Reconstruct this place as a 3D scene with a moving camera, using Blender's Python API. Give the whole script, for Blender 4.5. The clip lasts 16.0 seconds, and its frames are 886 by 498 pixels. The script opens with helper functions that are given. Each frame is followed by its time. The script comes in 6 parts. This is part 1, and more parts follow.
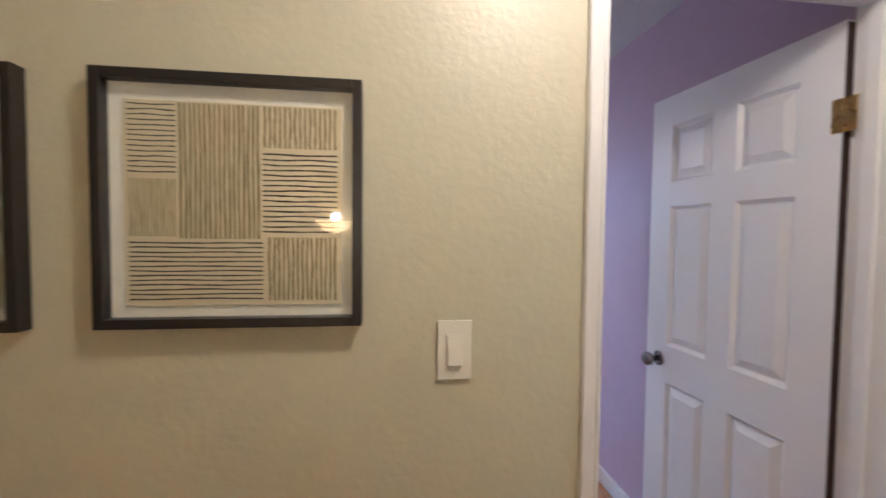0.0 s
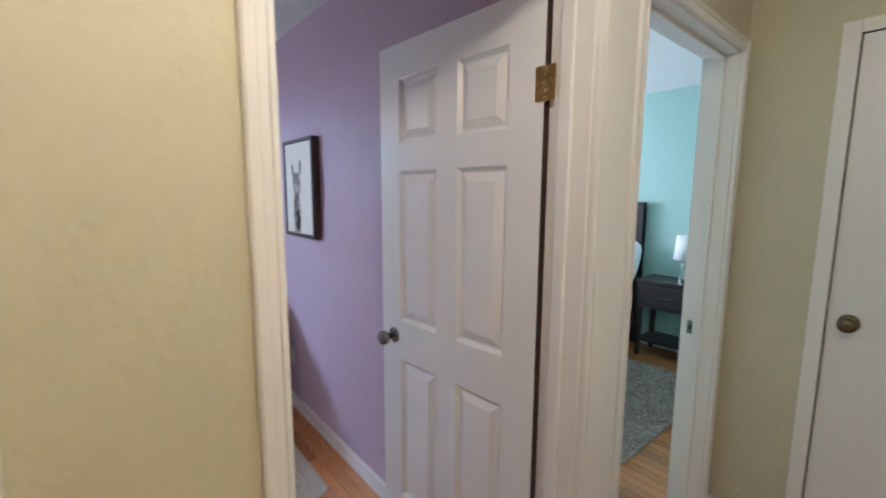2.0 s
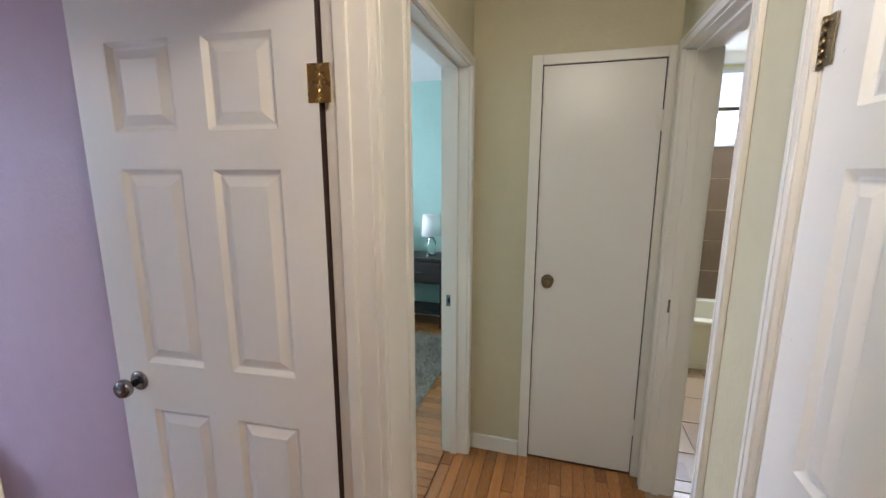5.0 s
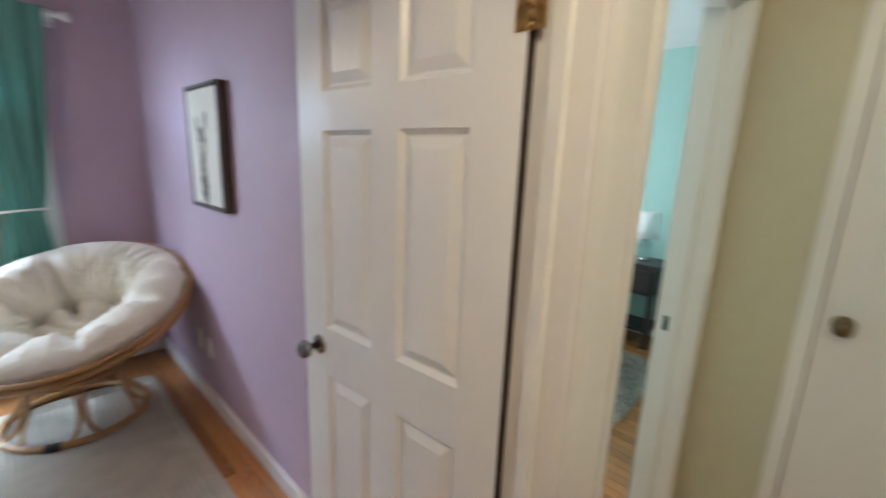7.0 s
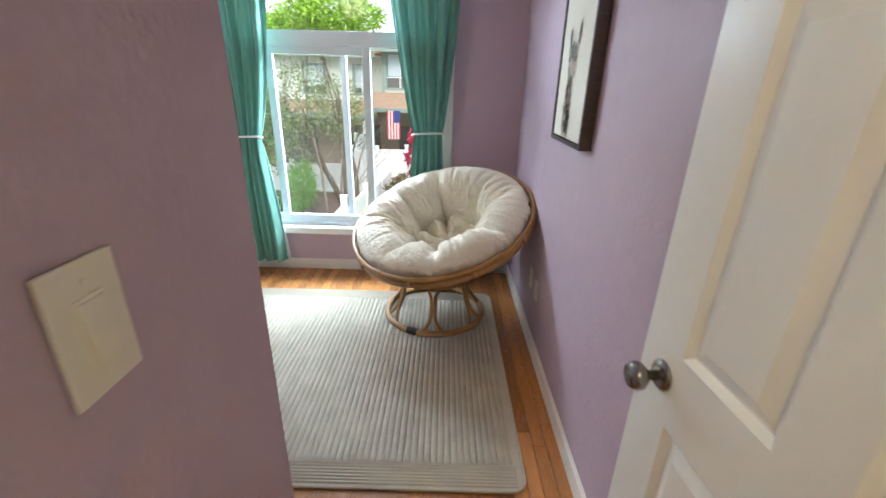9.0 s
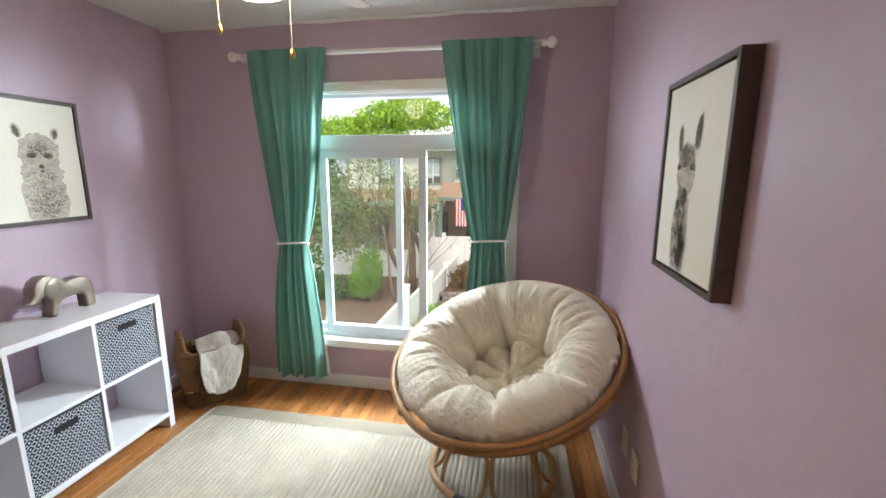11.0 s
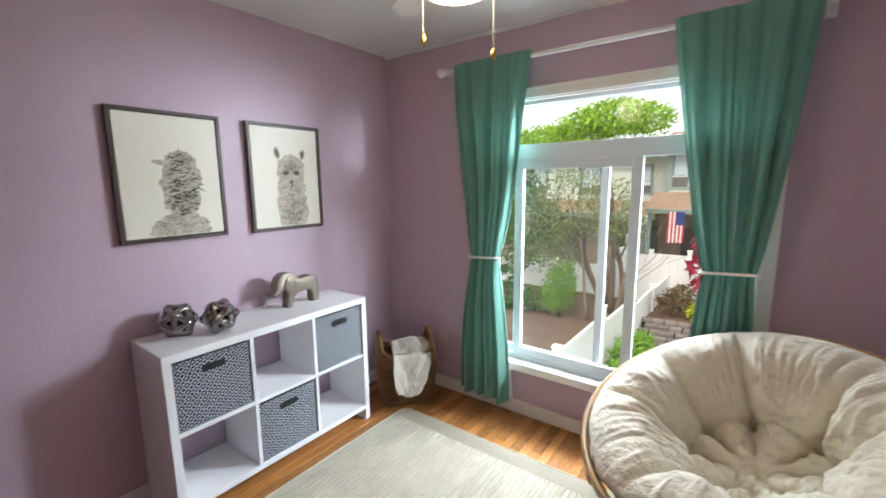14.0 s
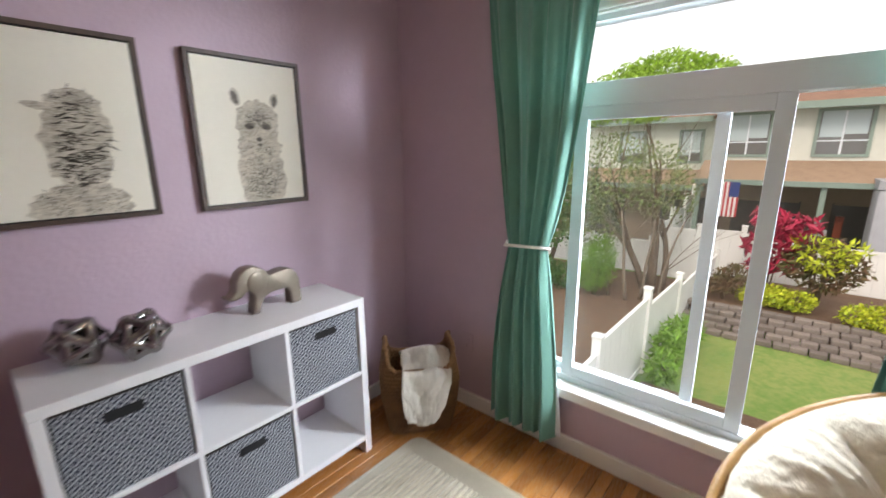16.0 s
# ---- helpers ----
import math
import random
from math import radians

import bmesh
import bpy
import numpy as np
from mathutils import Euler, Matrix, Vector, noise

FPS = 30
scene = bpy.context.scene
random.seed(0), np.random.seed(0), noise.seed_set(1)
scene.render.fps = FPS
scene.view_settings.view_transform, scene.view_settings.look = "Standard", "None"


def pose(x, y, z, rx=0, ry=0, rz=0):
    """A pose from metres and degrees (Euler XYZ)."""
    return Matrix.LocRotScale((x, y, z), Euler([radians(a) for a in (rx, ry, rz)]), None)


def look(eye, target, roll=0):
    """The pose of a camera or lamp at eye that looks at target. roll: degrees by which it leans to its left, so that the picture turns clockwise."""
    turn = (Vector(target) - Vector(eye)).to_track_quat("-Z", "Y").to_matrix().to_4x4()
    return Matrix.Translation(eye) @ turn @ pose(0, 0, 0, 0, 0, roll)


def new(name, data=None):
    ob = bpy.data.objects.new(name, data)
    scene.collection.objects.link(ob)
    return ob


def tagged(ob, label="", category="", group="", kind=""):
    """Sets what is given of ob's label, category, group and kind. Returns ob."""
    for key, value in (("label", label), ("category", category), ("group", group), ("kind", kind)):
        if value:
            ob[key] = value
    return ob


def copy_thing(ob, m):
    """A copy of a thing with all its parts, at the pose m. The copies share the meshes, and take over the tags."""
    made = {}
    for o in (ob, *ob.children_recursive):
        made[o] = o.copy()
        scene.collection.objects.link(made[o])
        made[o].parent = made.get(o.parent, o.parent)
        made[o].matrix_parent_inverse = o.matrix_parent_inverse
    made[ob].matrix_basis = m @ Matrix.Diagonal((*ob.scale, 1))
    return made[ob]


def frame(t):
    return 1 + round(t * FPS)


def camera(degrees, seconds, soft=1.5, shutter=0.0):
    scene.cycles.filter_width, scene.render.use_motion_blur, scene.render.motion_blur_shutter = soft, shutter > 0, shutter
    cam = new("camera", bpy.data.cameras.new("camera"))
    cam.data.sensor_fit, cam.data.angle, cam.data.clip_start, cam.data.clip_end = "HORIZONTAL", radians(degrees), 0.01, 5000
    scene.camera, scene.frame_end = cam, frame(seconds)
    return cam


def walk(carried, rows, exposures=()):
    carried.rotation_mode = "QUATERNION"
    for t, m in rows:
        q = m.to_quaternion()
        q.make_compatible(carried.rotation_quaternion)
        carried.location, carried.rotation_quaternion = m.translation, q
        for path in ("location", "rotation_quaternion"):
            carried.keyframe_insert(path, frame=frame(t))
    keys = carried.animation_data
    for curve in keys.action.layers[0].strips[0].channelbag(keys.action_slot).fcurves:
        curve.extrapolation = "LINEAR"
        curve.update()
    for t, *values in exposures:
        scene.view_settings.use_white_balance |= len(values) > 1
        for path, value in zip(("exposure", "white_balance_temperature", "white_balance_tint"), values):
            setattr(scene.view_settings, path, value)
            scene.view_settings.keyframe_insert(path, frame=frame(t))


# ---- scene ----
cam = camera(93.9, 16.0, shutter=0.5)
PATH = [
    (0, (0.106, 0.328, 1.443), (0.357, 2.311, 1.364), 0.6),
    (0.5, (0.143, 0.332, 1.435), (0.693, 2.251, 1.325), 0.3),
    (1, (0.189, 0.383, 1.423), (1.032, 2.19, 1.256), 0.1),
    (1.5, (0.282, 0.497, 1.413), (1.356, 2.168, 1.18), -0.0),
    (2, (0.363, 0.598, 1.476), (1.638, 2.116, 1.214), 0.3),
    (2.5, (0.38, 0.618, 1.55), (1.844, 1.942, 1.229), 0.4),
    (3, (0.378, 0.655, 1.556), (2.005, 1.768, 1.221), 0.2),
    (3.5, (0.361, 0.696, 1.565), (2.119, 1.582, 1.213), -0.0),
    (4, (0.36, 0.708, 1.559), (2.221, 1.355, 1.212), -0.4),
    (4.2, (0.358, 0.707, 1.563), (2.248, 1.259, 1.213), -0.4),
    (6.5, (0.475, 0.786, 1.513), (2.316, 1.439, 1.084), 1.7),
    (6.8, (0.573, 0.822, 1.503), (2.199, 1.893, 1.075), 2.0),
    (7, (0.624, 0.852, 1.495), (2.05, 2.19, 1.072), 2.2),
    (7.2, (0.652, 0.863, 1.482), (1.855, 2.408, 1.056), 2.3),
    (7.5, (0.703, 0.887, 1.469), (1.607, 2.615, 1.025), 2.3),
    (8, (0.753, 1.006, 1.469), (1.251, 2.863, 0.915), 2.9),
    (8.5, (0.768, 1.122, 1.458), (0.966, 2.986, 0.76), 2.2),
    (9, (0.809, 1.279, 1.434), (0.806, 3.137, 0.696), 1.5),
    (9.5, (0.848, 1.417, 1.458), (0.705, 3.302, 0.806), 1.0),
    (9.7, (0.842, 1.456, 1.477), (0.676, 3.350, 0.865), 1.0),
    (11.8, (0.819, 1.939, 1.547), (0.326, 3.862, 1.301), 0.1),
    (12, (0.806, 1.958, 1.559), (0.262, 3.869, 1.332), 0.2),
    (12.5, (0.813, 2.033, 1.568), (0.077, 3.88, 1.359), 0.1),
    (13, (0.797, 2.026, 1.565), (-0.106, 3.797, 1.347), 0.0),
    (13.5, (0.793, 2.033, 1.556), (-0.277, 3.703, 1.3), -0.2),
    (14, (0.733, 2.034, 1.533), (-0.444, 3.619, 1.213), -0.5),
    (14.5, (0.611, 2.126, 1.506), (-0.677, 3.593, 1.073), -0.1),
    (15, (0.504, 2.249, 1.488), (-0.818, 3.669, 1.004), -0.4),
    (15.5, (0.446, 2.384, 1.481), (-0.879, 3.786, 0.952), -1.0),
    (16, (0.303, 2.626, 1.485), (-0.962, 4.104, 1.023), -0.6),
]
walk(cam, [(t, look(eye, target, roll)) for t, eye, target, roll in PATH],
     exposures=[(0.0, 0.84, 5150, 22), (1.5, 0.84, 5300, 15), (3.0, 0.94, 5500, 16), (4.2, 0.95, 5600, 16), (6.5, 0.95, 5550, 17), (7.0, 1.02, 5850, 10), (7.5, 0.92, 6400, 11), (8.5, 1.1, 6350, 6), (9.7, 1.08, 6550, 8), (12.0, 0.68, 7400, 10), (13.5, 0.82, 7000, 10), (14.5, 0.66, 6950, 11), (16.0, 0.42, 7400, 15)])

# ---- world, sun and lamps ----
world = bpy.data.worlds.new("overcast_sky")
scene.world = world
world.use_nodes = True
wn = world.node_tree.nodes
wl = world.node_tree.links
sky = wn.new("ShaderNodeTexSky")
sky.sky_type, sky.sun_disc = "NISHITA", False
sky.sun_elevation, sky.sun_rotation = radians(55), radians(200)
sky.dust_density, sky.air_density = 4.0, 1.0
pale = wn.new("ShaderNodeMix")
pale.data_type = "RGBA"
pale.inputs[0].default_value = 0.55
pale.inputs[7].default_value = (9.0, 9.3, 9.8, 1)
wl.new(sky.outputs[0], pale.inputs[6])
wl.new(pale.outputs[2], wn["Background"].inputs[0])
wn["Background"].inputs[1].default_value = 0.15

sun_data = bpy.data.lights.new("sun", "SUN")
sun_data.energy, sun_data.angle, sun_data.color = 1.0, radians(12), (1.0, 0.96, 0.9)
new("sun", sun_data).matrix_world = look((3, -8, 14), (0, 10, -2))


def area_lamp(name, eye, target, size_x, size_y, watts, colour):
    data = bpy.data.lights.new(name, "AREA")
    data.shape, data.size, data.size_y, data.energy, data.color = "RECTANGLE", size_x, size_y, watts, colour
    ob = new(name, data)
    ob.matrix_world = look(eye, target)
    return ob


def bulb(name, place, radius, watts, colour):
    data = bpy.data.lights.new(name, "POINT")
    data.shadow_soft_size, data.energy, data.color = radius, watts, colour
    ob = new(name, data)
    ob.location = place
    return ob


WARM = (1.0, 0.83, 0.57)
DAY = (0.69, 0.84, 1.0)
area_lamp("sky_light_room_window", (0.06, 6.2, 3.2), (0.0, 2.7, 0.6), 2.6, 1.3, 195, DAY)
area_lamp("sky_light_room_window_east", (1.75, 5.3, 2.08), (-1.3, 3.0, 0.8), 1.1, 0.8, 235, DAY)
area_lamp("sky_light_room_window_west", (-1.45, 5.3, 2.15), (1.34, 2.2, 0.5), 1.1, 0.6, 66, DAY)
area_lamp("sky_light_bedroom_window", (3.2, 4.74, 1.5), (3.2, 3.0, 1.0), 1.3, 1.2, 50, (0.97, 0.96, 1.0))
area_lamp("sky_light_bath_window", (4.56, -0.55, 2.1), (3.5, -0.5, 0.8), 0.5, 0.5, 19, (0.9, 0.95, 1.0))
bulb("hall_bulb", (0.50, 0.55, 2.27), 0.06, 11.5, WARM)
bulb("sconce_bulb", (-0.28, -1.02, 1.55), 0.03, 4.5, WARM)
bulb("fan_bulb", (-0.10, 3.24, 2.095), 0.10, 4.6, (1.0, 0.82, 0.62))

# ---- materials ----


def material(name, colour, rough=0.5, metal=0.0, second=None, scale=4.0, fine=60.0, mix=0.35, bump=0.1, bump_scale=120.0,
             depth=0.002, stretch=(1, 1, 1), coat=0.0, sheen=0.0, random_amount=0.0, emission=0.0, spec=0.5):
    """A base colour varied at two scales, with fine relief."""
    m = bpy.data.materials.new(name)
    m.use_nodes = True
    nodes, links = m.node_tree.nodes, m.node_tree.links
    b = nodes["Principled BSDF"]
    where = nodes.new("ShaderNodeTexCoord")
    mapping = nodes.new("ShaderNodeMapping")
    mapping.inputs["Scale"].default_value = stretch
    links.new(where.outputs["Object"], mapping.inputs[0])
    big, small, relief = (nodes.new("ShaderNodeTexNoise") for _ in range(3))
    for n, sc, detail in ((big, scale, 3), (small, fine, 4), (relief, bump_scale, 3)):
        n.inputs["Scale"].default_value, n.inputs["Detail"].default_value = sc, detail
        links.new(mapping.outputs[0], n.inputs["Vector"])
    both = nodes.new("ShaderNodeMath")
    both.operation = "MULTIPLY"
    links.new(big.outputs[0], both.inputs[0])
    links.new(small.outputs[0], both.inputs[1])
    ramp = nodes.new("ShaderNodeMapRange")
    ramp.inputs[1].default_value, ramp.inputs[2].default_value = 0.12, 0.40
    ramp.inputs[4].default_value = mix
    links.new(both.outputs[0], ramp.inputs[0])
    c = nodes.new("ShaderNodeMix")
    c.data_type = "RGBA"
    second = second or tuple(v * 0.72 for v in colour)
    c.inputs[6].default_value, c.inputs[7].default_value = (*colour, 1), (*second, 1)
    links.new(ramp.outputs[0], c.inputs[0])
    out = c.outputs[2]
    if random_amount:
        info = nodes.new("ShaderNodeObjectInfo")
        vary = nodes.new("ShaderNodeMapRange")
        vary.inputs[3].default_value, vary.inputs[4].default_value = 1 - random_amount, 1 + random_amount
        links.new(info.outputs["Random"], vary.inputs[0])
        hsv = nodes.new("ShaderNodeHueSaturation")
        links.new(vary.outputs[0], hsv.inputs["Value"])
        links.new(out, hsv.inputs["Color"])
        out = hsv.outputs[0]
    links.new(out, b.inputs["Base Color"])
    r = nodes.new("ShaderNodeMapRange")
    r.inputs[3].default_value, r.inputs[4].default_value = max(rough - 0.08, 0.02), min(rough + 0.1, 1)
    links.new(small.outputs[0], r.inputs[0])
    links.new(r.outputs[0], b.inputs["Roughness"])
    b.inputs["Metallic"].default_value = metal
    b.inputs["Coat Weight"].default_value = coat
    b.inputs["Sheen Weight"].default_value = sheen
    b.inputs["Specular IOR Level"].default_value = spec
    if bump:
        bp = nodes.new("ShaderNodeBump")
        bp.inputs["Strength"].default_value, bp.inputs["Distance"].default_value = bump, depth
        links.new(relief.outputs[0], bp.inputs["Height"])
        links.new(bp.outputs[0], b.inputs["Normal"])
    if emission:
        b.inputs["Emission Color"].default_value, b.inputs["Emission Strength"].default_value = (*colour, 1), emission
    return m


def glass(name, tint=(0.98, 1.0, 0.99), rough=0.0, ior=1.45, clear=1.0):
    m = bpy.data.materials.new(name)
    m.use_nodes = True
    b = m.node_tree.nodes["Principled BSDF"]
    b.inputs["Base Color"].default_value = (*tint, 1)
    b.inputs["Transmission Weight"].default_value, b.inputs["Roughness"].default_value, b.inputs["IOR"].default_value = clear, rough, ior
    return m


WALL = dict(rough=0.45, scale=1.5, fine=14, mix=0.16, bump=0.38, bump_scale=55, depth=0.004)
M_BEIGE = material("beige_wall_paint", (0.585, 0.55, 0.39), **{**WALL, "bump": 0.34})
M_PURPLE = material("mauve_wall_paint", (0.530, 0.40, 0.480), **{**WALL, "rough": 0.5, "spec": 0.35})
M_TEAL = material("mint_wall_paint", (0.38, 0.56, 0.50), **WALL)
M_CREAM = material("cream_wall_paint", (0.75, 0.70, 0.45), **WALL)
M_CEIL = material("popcorn_ceiling", (0.78, 0.77, 0.74), 0.9, bump=1.0, bump_scale=90, depth=0.012, mix=0.12)
M_TRIM = material("white_gloss_trim", (0.80, 0.78, 0.74), 0.32, bump=0.08, bump_scale=40, mix=0.12, second=(0.70, 0.67, 0.60))
M_DOOR = material("white_door_paint", (0.80, 0.79, 0.77), 0.30, bump=0.10, bump_scale=60, mix=0.12, second=(0.72, 0.70, 0.66))
M_VINYL = material("white_vinyl", (0.68, 0.72, 0.76), 0.35, bump=0.02, mix=0.06)
M_OAK = material("oak_floorboard", (0.47, 0.20, 0.058), 0.26, second=(0.25, 0.09, 0.024), scale=3, fine=26, mix=0.75, bump=0.12,
                 bump_scale=40, depth=0.001, stretch=(9, 0.8, 9), random_amount=0.28, coat=0.25)
M_OAK_X = material("oak_floorboard_across", (0.47, 0.20, 0.058), 0.26, second=(0.25, 0.09, 0.024), scale=3, fine=26, mix=0.75, bump=0.12,
                   bump_scale=40, depth=0.001, stretch=(0.8, 9, 9), random_amount=0.28, coat=0.25)
M_JOINT = material("dark_floor_joint", (0.12, 0.055, 0.025), 0.7)
M_TILE = material("beige_floor_tile", (0.38, 0.275, 0.175), 0.3, second=(0.30, 0.205, 0.13), mix=0.5, random_amount=0.08)
M_TILE_DARK = material("brown_accent_tile", (0.26, 0.17, 0.10), 0.35, mix=0.6)
M_TILE_WALL = material("taupe_wall_tile", (0.19, 0.13, 0.09), 0.35, mix=0.4, random_amount=0.06)
M_GROUT = material("pale_grout", (0.5, 0.45, 0.38), 0.8)
M_TUB = material("glazed_tub", (0.80, 0.76, 0.66), 0.15, bump=0.0, mix=0.05)
M_BRASS = material("brass", (0.72, 0.50, 0.16), 0.28, 1.0, mix=0.5, bump=0.05)
M_NICKEL = material("dark_nickel", (0.32, 0.31, 0.30), 0.18, 1.0, bump=0.02)
M_BRONZE = material("aged_bronze", (0.22, 0.17, 0.10), 0.35, 1.0, mix=0.6)
M_CHROME = material("dark_chrome", (0.34, 0.32, 0.32), 0.08, 1.0, bump=0.02, mix=0.1)
M_BLACK = material("black_frame", (0.018, 0.015, 0.013), 0.35, mix=0.3, bump=0.1)
M_PLATE = material("ivory_switch_plastic", (0.80, 0.76, 0.64), 0.35, bump=0.0, mix=0.05)
M_DARK = material("dark_slot", (0.01, 0.01, 0.012), 0.8)
M_GLASS = glass("window_glass")
# a small white diffuse share puts pale window glare into the sash panes
M_SASH_GLASS = glass("veiled_sash_glass", ior=1.10, clear=0.985)
M_TRANSOM_GLASS = glass("coated_transom_glass", ior=1.2)
M_SHELL = material("plain_wall_shell", (0.6, 0.6, 0.58), 0.8)

# ---- builders ----


def part(name, bm, mat, parent=None, label="", smooth=False):
    """Links a bmesh as one mesh object, under parent if there is one."""
    mesh = bpy.data.meshes.new(name)
    bm.normal_update()
    bm.to_mesh(mesh)
    bm.free()
    mesh.materials.append(mat)
    if smooth:
        for f in mesh.polygons:
            f.use_smooth = True
    ob = new(name, mesh)
    ob.parent = parent
    if label:
        tagged(ob, label)
    return ob


def raw(name, verts, faces, mat, parent=None, label="", smooth=False):
    mesh = bpy.data.meshes.new(name)
    mesh.from_pydata(verts, [], faces)
    mesh.update()
    mesh.materials.append(mat)
    if smooth:
        mesh.polygons.foreach_set("use_smooth", [True] * len(mesh.polygons))
    ob = new(name, mesh)
    ob.parent = parent
    if label:
        tagged(ob, label)
    return ob


def thing(name, m, label, category, group="", kind=""):
    ob = new(name)
    ob.empty_display_size = 0.1
    ob.matrix_world = m
    return tagged(ob, label, category, group, kind)


def box(bm, x0, y0, z0, x1, y1, z1, bevel=0.0):
    verts = [bm.verts.new((x, y, z)) for x in (x0, x1) for y in (y0, y1) for z in (z0, z1)]
    faces = [bm.faces.new([verts[i] for i in f]) for f in
             ((0, 1, 3, 2), (4, 6, 7, 5), (0, 4, 5, 1), (2, 3, 7, 6), (0, 2, 6, 4), (1, 5, 7, 3))]
    if bevel:
        edges = list({e for f in faces for e in f.edges})
        bmesh.ops.bevel(bm, geom=edges, offset=bevel, segments=2, affect="EDGES", profile=0.6)
    return bm


def boxes(*rows, bevel=0.0):
    bm = bmesh.new()
    for r in rows:
        box(bm, *r, bevel=bevel)
    return bm


def lathe(bm, profile, seg=24, m=Matrix()):
    rings = []
    for r, z in profile:
        rings.append([bm.verts.new(m @ Vector((r * math.cos(2 * math.pi * i / seg), r * math.sin(2 * math.pi * i / seg), z))) for i in range(seg)])
    for a, b in zip(rings, rings[1:]):
        for i in range(seg):
            bm.faces.new((a[i], a[(i + 1) % seg], b[(i + 1) % seg], b[i]))
    bm.faces.new(rings[0][::-1])
    bm.faces.new(rings[-1])
    return bm


def tube(bm, points, radius, seg=8, closed=False, radii=None):
    pts = [Vector(p) for p in points]
    n, rings, side = len(pts), [], None
    for i, p in enumerate(pts):
        if closed:
            d = pts[(i + 1) % n] - pts[i - 1]
        else:
            d = pts[min(i + 1, n - 1)] - pts[max(i - 1, 0)]
        d.normalize()
        if side is None:
            side = d.cross(Vector((0, 0, 1)))
            if side.length < 0.1:
                side = d.cross(Vector((1, 0, 0)))
        side = (side - d * side.dot(d)).normalized()
        up = d.cross(side)
        r = radii[i] if radii else radius
        rings.append([bm.verts.new(p + r * (math.cos(2 * math.pi * k / seg) * side + math.sin(2 * math.pi * k / seg) * up)) for k in range(seg)])
    pairs = list(zip(rings, rings[1:])) + ([(rings[-1], rings[0])] if closed else [])
    for a, b in pairs:
        for k in range(seg):
            bm.faces.new((a[k], a[(k + 1) % seg], b[(k + 1) % seg], b[k]))
    if not closed:
        bm.faces.new(rings[0][::-1])
        bm.faces.new(rings[-1])
    return bm


def sheet(f, nu, nv, closed_u=False):
    """Vertices and faces of a grid; f(u, v) gives the place for u and v from 0 to 1."""
    ku = nu if closed_u else nu + 1
    verts = [f(i / nu, j / nv) for j in range(nv + 1) for i in range(ku)]
    faces = [(j * ku + i, j * ku + (i + 1) % ku, (j + 1) * ku + (i + 1) % ku, (j + 1) * ku + i) for j in range(nv) for i in range(nu)]
    return verts, faces


def wall(name, along, lo, hi, a, b, z0, z1, mat, openings=()):
    """A wall along x or y between a and b, from lo to hi in depth, with openings (from, to, bottom, top) through it."""
    bm = bmesh.new()

    def piece(u0, u1, w0, w1):
        if u1 - u0 > 1e-4 and w1 - w0 > 1e-4:
            if along == "x":
                box(bm, u0, lo, w0, u1, hi, w1)
            else:
                box(bm, lo, u0, w0, hi, u1, w1)

    u = a
    for o0, o1, ob_, ot in sorted(openings):
        piece(u, o0, z0, z1)
        piece(o0, o1, z0, ob_)
        piece(o0, o1, ot, z1)
        u = o1
    piece(u, b, z0, z1)
    return tagged(part(name, bm, mat), kind="structure")


# ---- setting ----
TOP = 2.44
# hall and landing
wall("wall_hall_north", "x", 1.165, 1.225, -2.2, 2.47, 0, TOP, M_BEIGE, [(0.535, 1.325, 0, 2.06), (1.53, 2.41, 0, 2.06)])
wall("wall_hall_east", "y", 2.47, 2.55, 0.20, 1.225, 0, TOP, M_BEIGE, [(0.290, 0.848, 0, 2.06)])
wall("wall_hall_south", "x", 0.20, 0.26, 0.65, 2.47, 0, TOP, M_BEIGE, [(0.76, 1.37, 0, 2.06), (1.66, 2.38, 0, 2.06)])
wall("wall_landing_east", "y", 0.65, 0.75, -1.12, 0.20, 0, TOP, M_BEIGE)
wall("wall_landing_south", "x", -1.22, -1.12, -2.2, 0.75, 0, TOP, M_BEIGE)
wall("wall_landing_west", "y", -2.3, -2.2, -1.22, 1.225, 0, TOP, M_BEIGE)
# mauve room
wall("wall_room_south", "x", 1.225, 1.285, 0.35, 1.40, 0, TOP, M_PURPLE, [(0.535, 1.325, 0, 2.06)])
wall("wall_room_east", "y", 1.34, 1.40, 1.285, 4.40, 0, TOP, M_PURPLE)
wall("wall_room_west", "y", -1.63, -1.53, 1.225, 4.55, 0, TOP, M_PURPLE)
wall("wall_room_north", "x", 4.40, 4.52, -1.53, 1.40, 0, TOP, M_PURPLE, [(-0.70, 0.785, 0.36, 2.015)])
wall("wall_room_entry", "y", 0.35, 0.475, 1.285, 1.96, 0, TOP, M_PURPLE)
wall("wall_room_closet", "x", 1.86, 1.96, -1.53, 0.35, 0, TOP, M_PURPLE, [(-1.44, 0.28, 0, 2.06)])
wall("wall_closet_back", "x", 1.225, 1.285, -1.53, 0.35, 0, TOP, M_PURPLE)
# mint bedroom
wall("wall_bedroom_south", "x", 1.225, 1.285, 1.40, 4.5, 0, TOP, M_TEAL, [(1.53, 2.41, 0, 2.06)])
wall("wall_bedroom_west", "y", 1.40, 1.46, 1.285, 4.8, 0, TOP, M_TEAL)
wall("wall_bedroom_east", "y", 4.5, 4.6, 1.225, 4.9, 0, TOP, M_TEAL)
wall("wall_bedroom_north", "x", 4.8, 4.9, 1.40, 4.5, 0, TOP, M_TEAL, [(2.5, 3.9, 0.85, 2.05)])
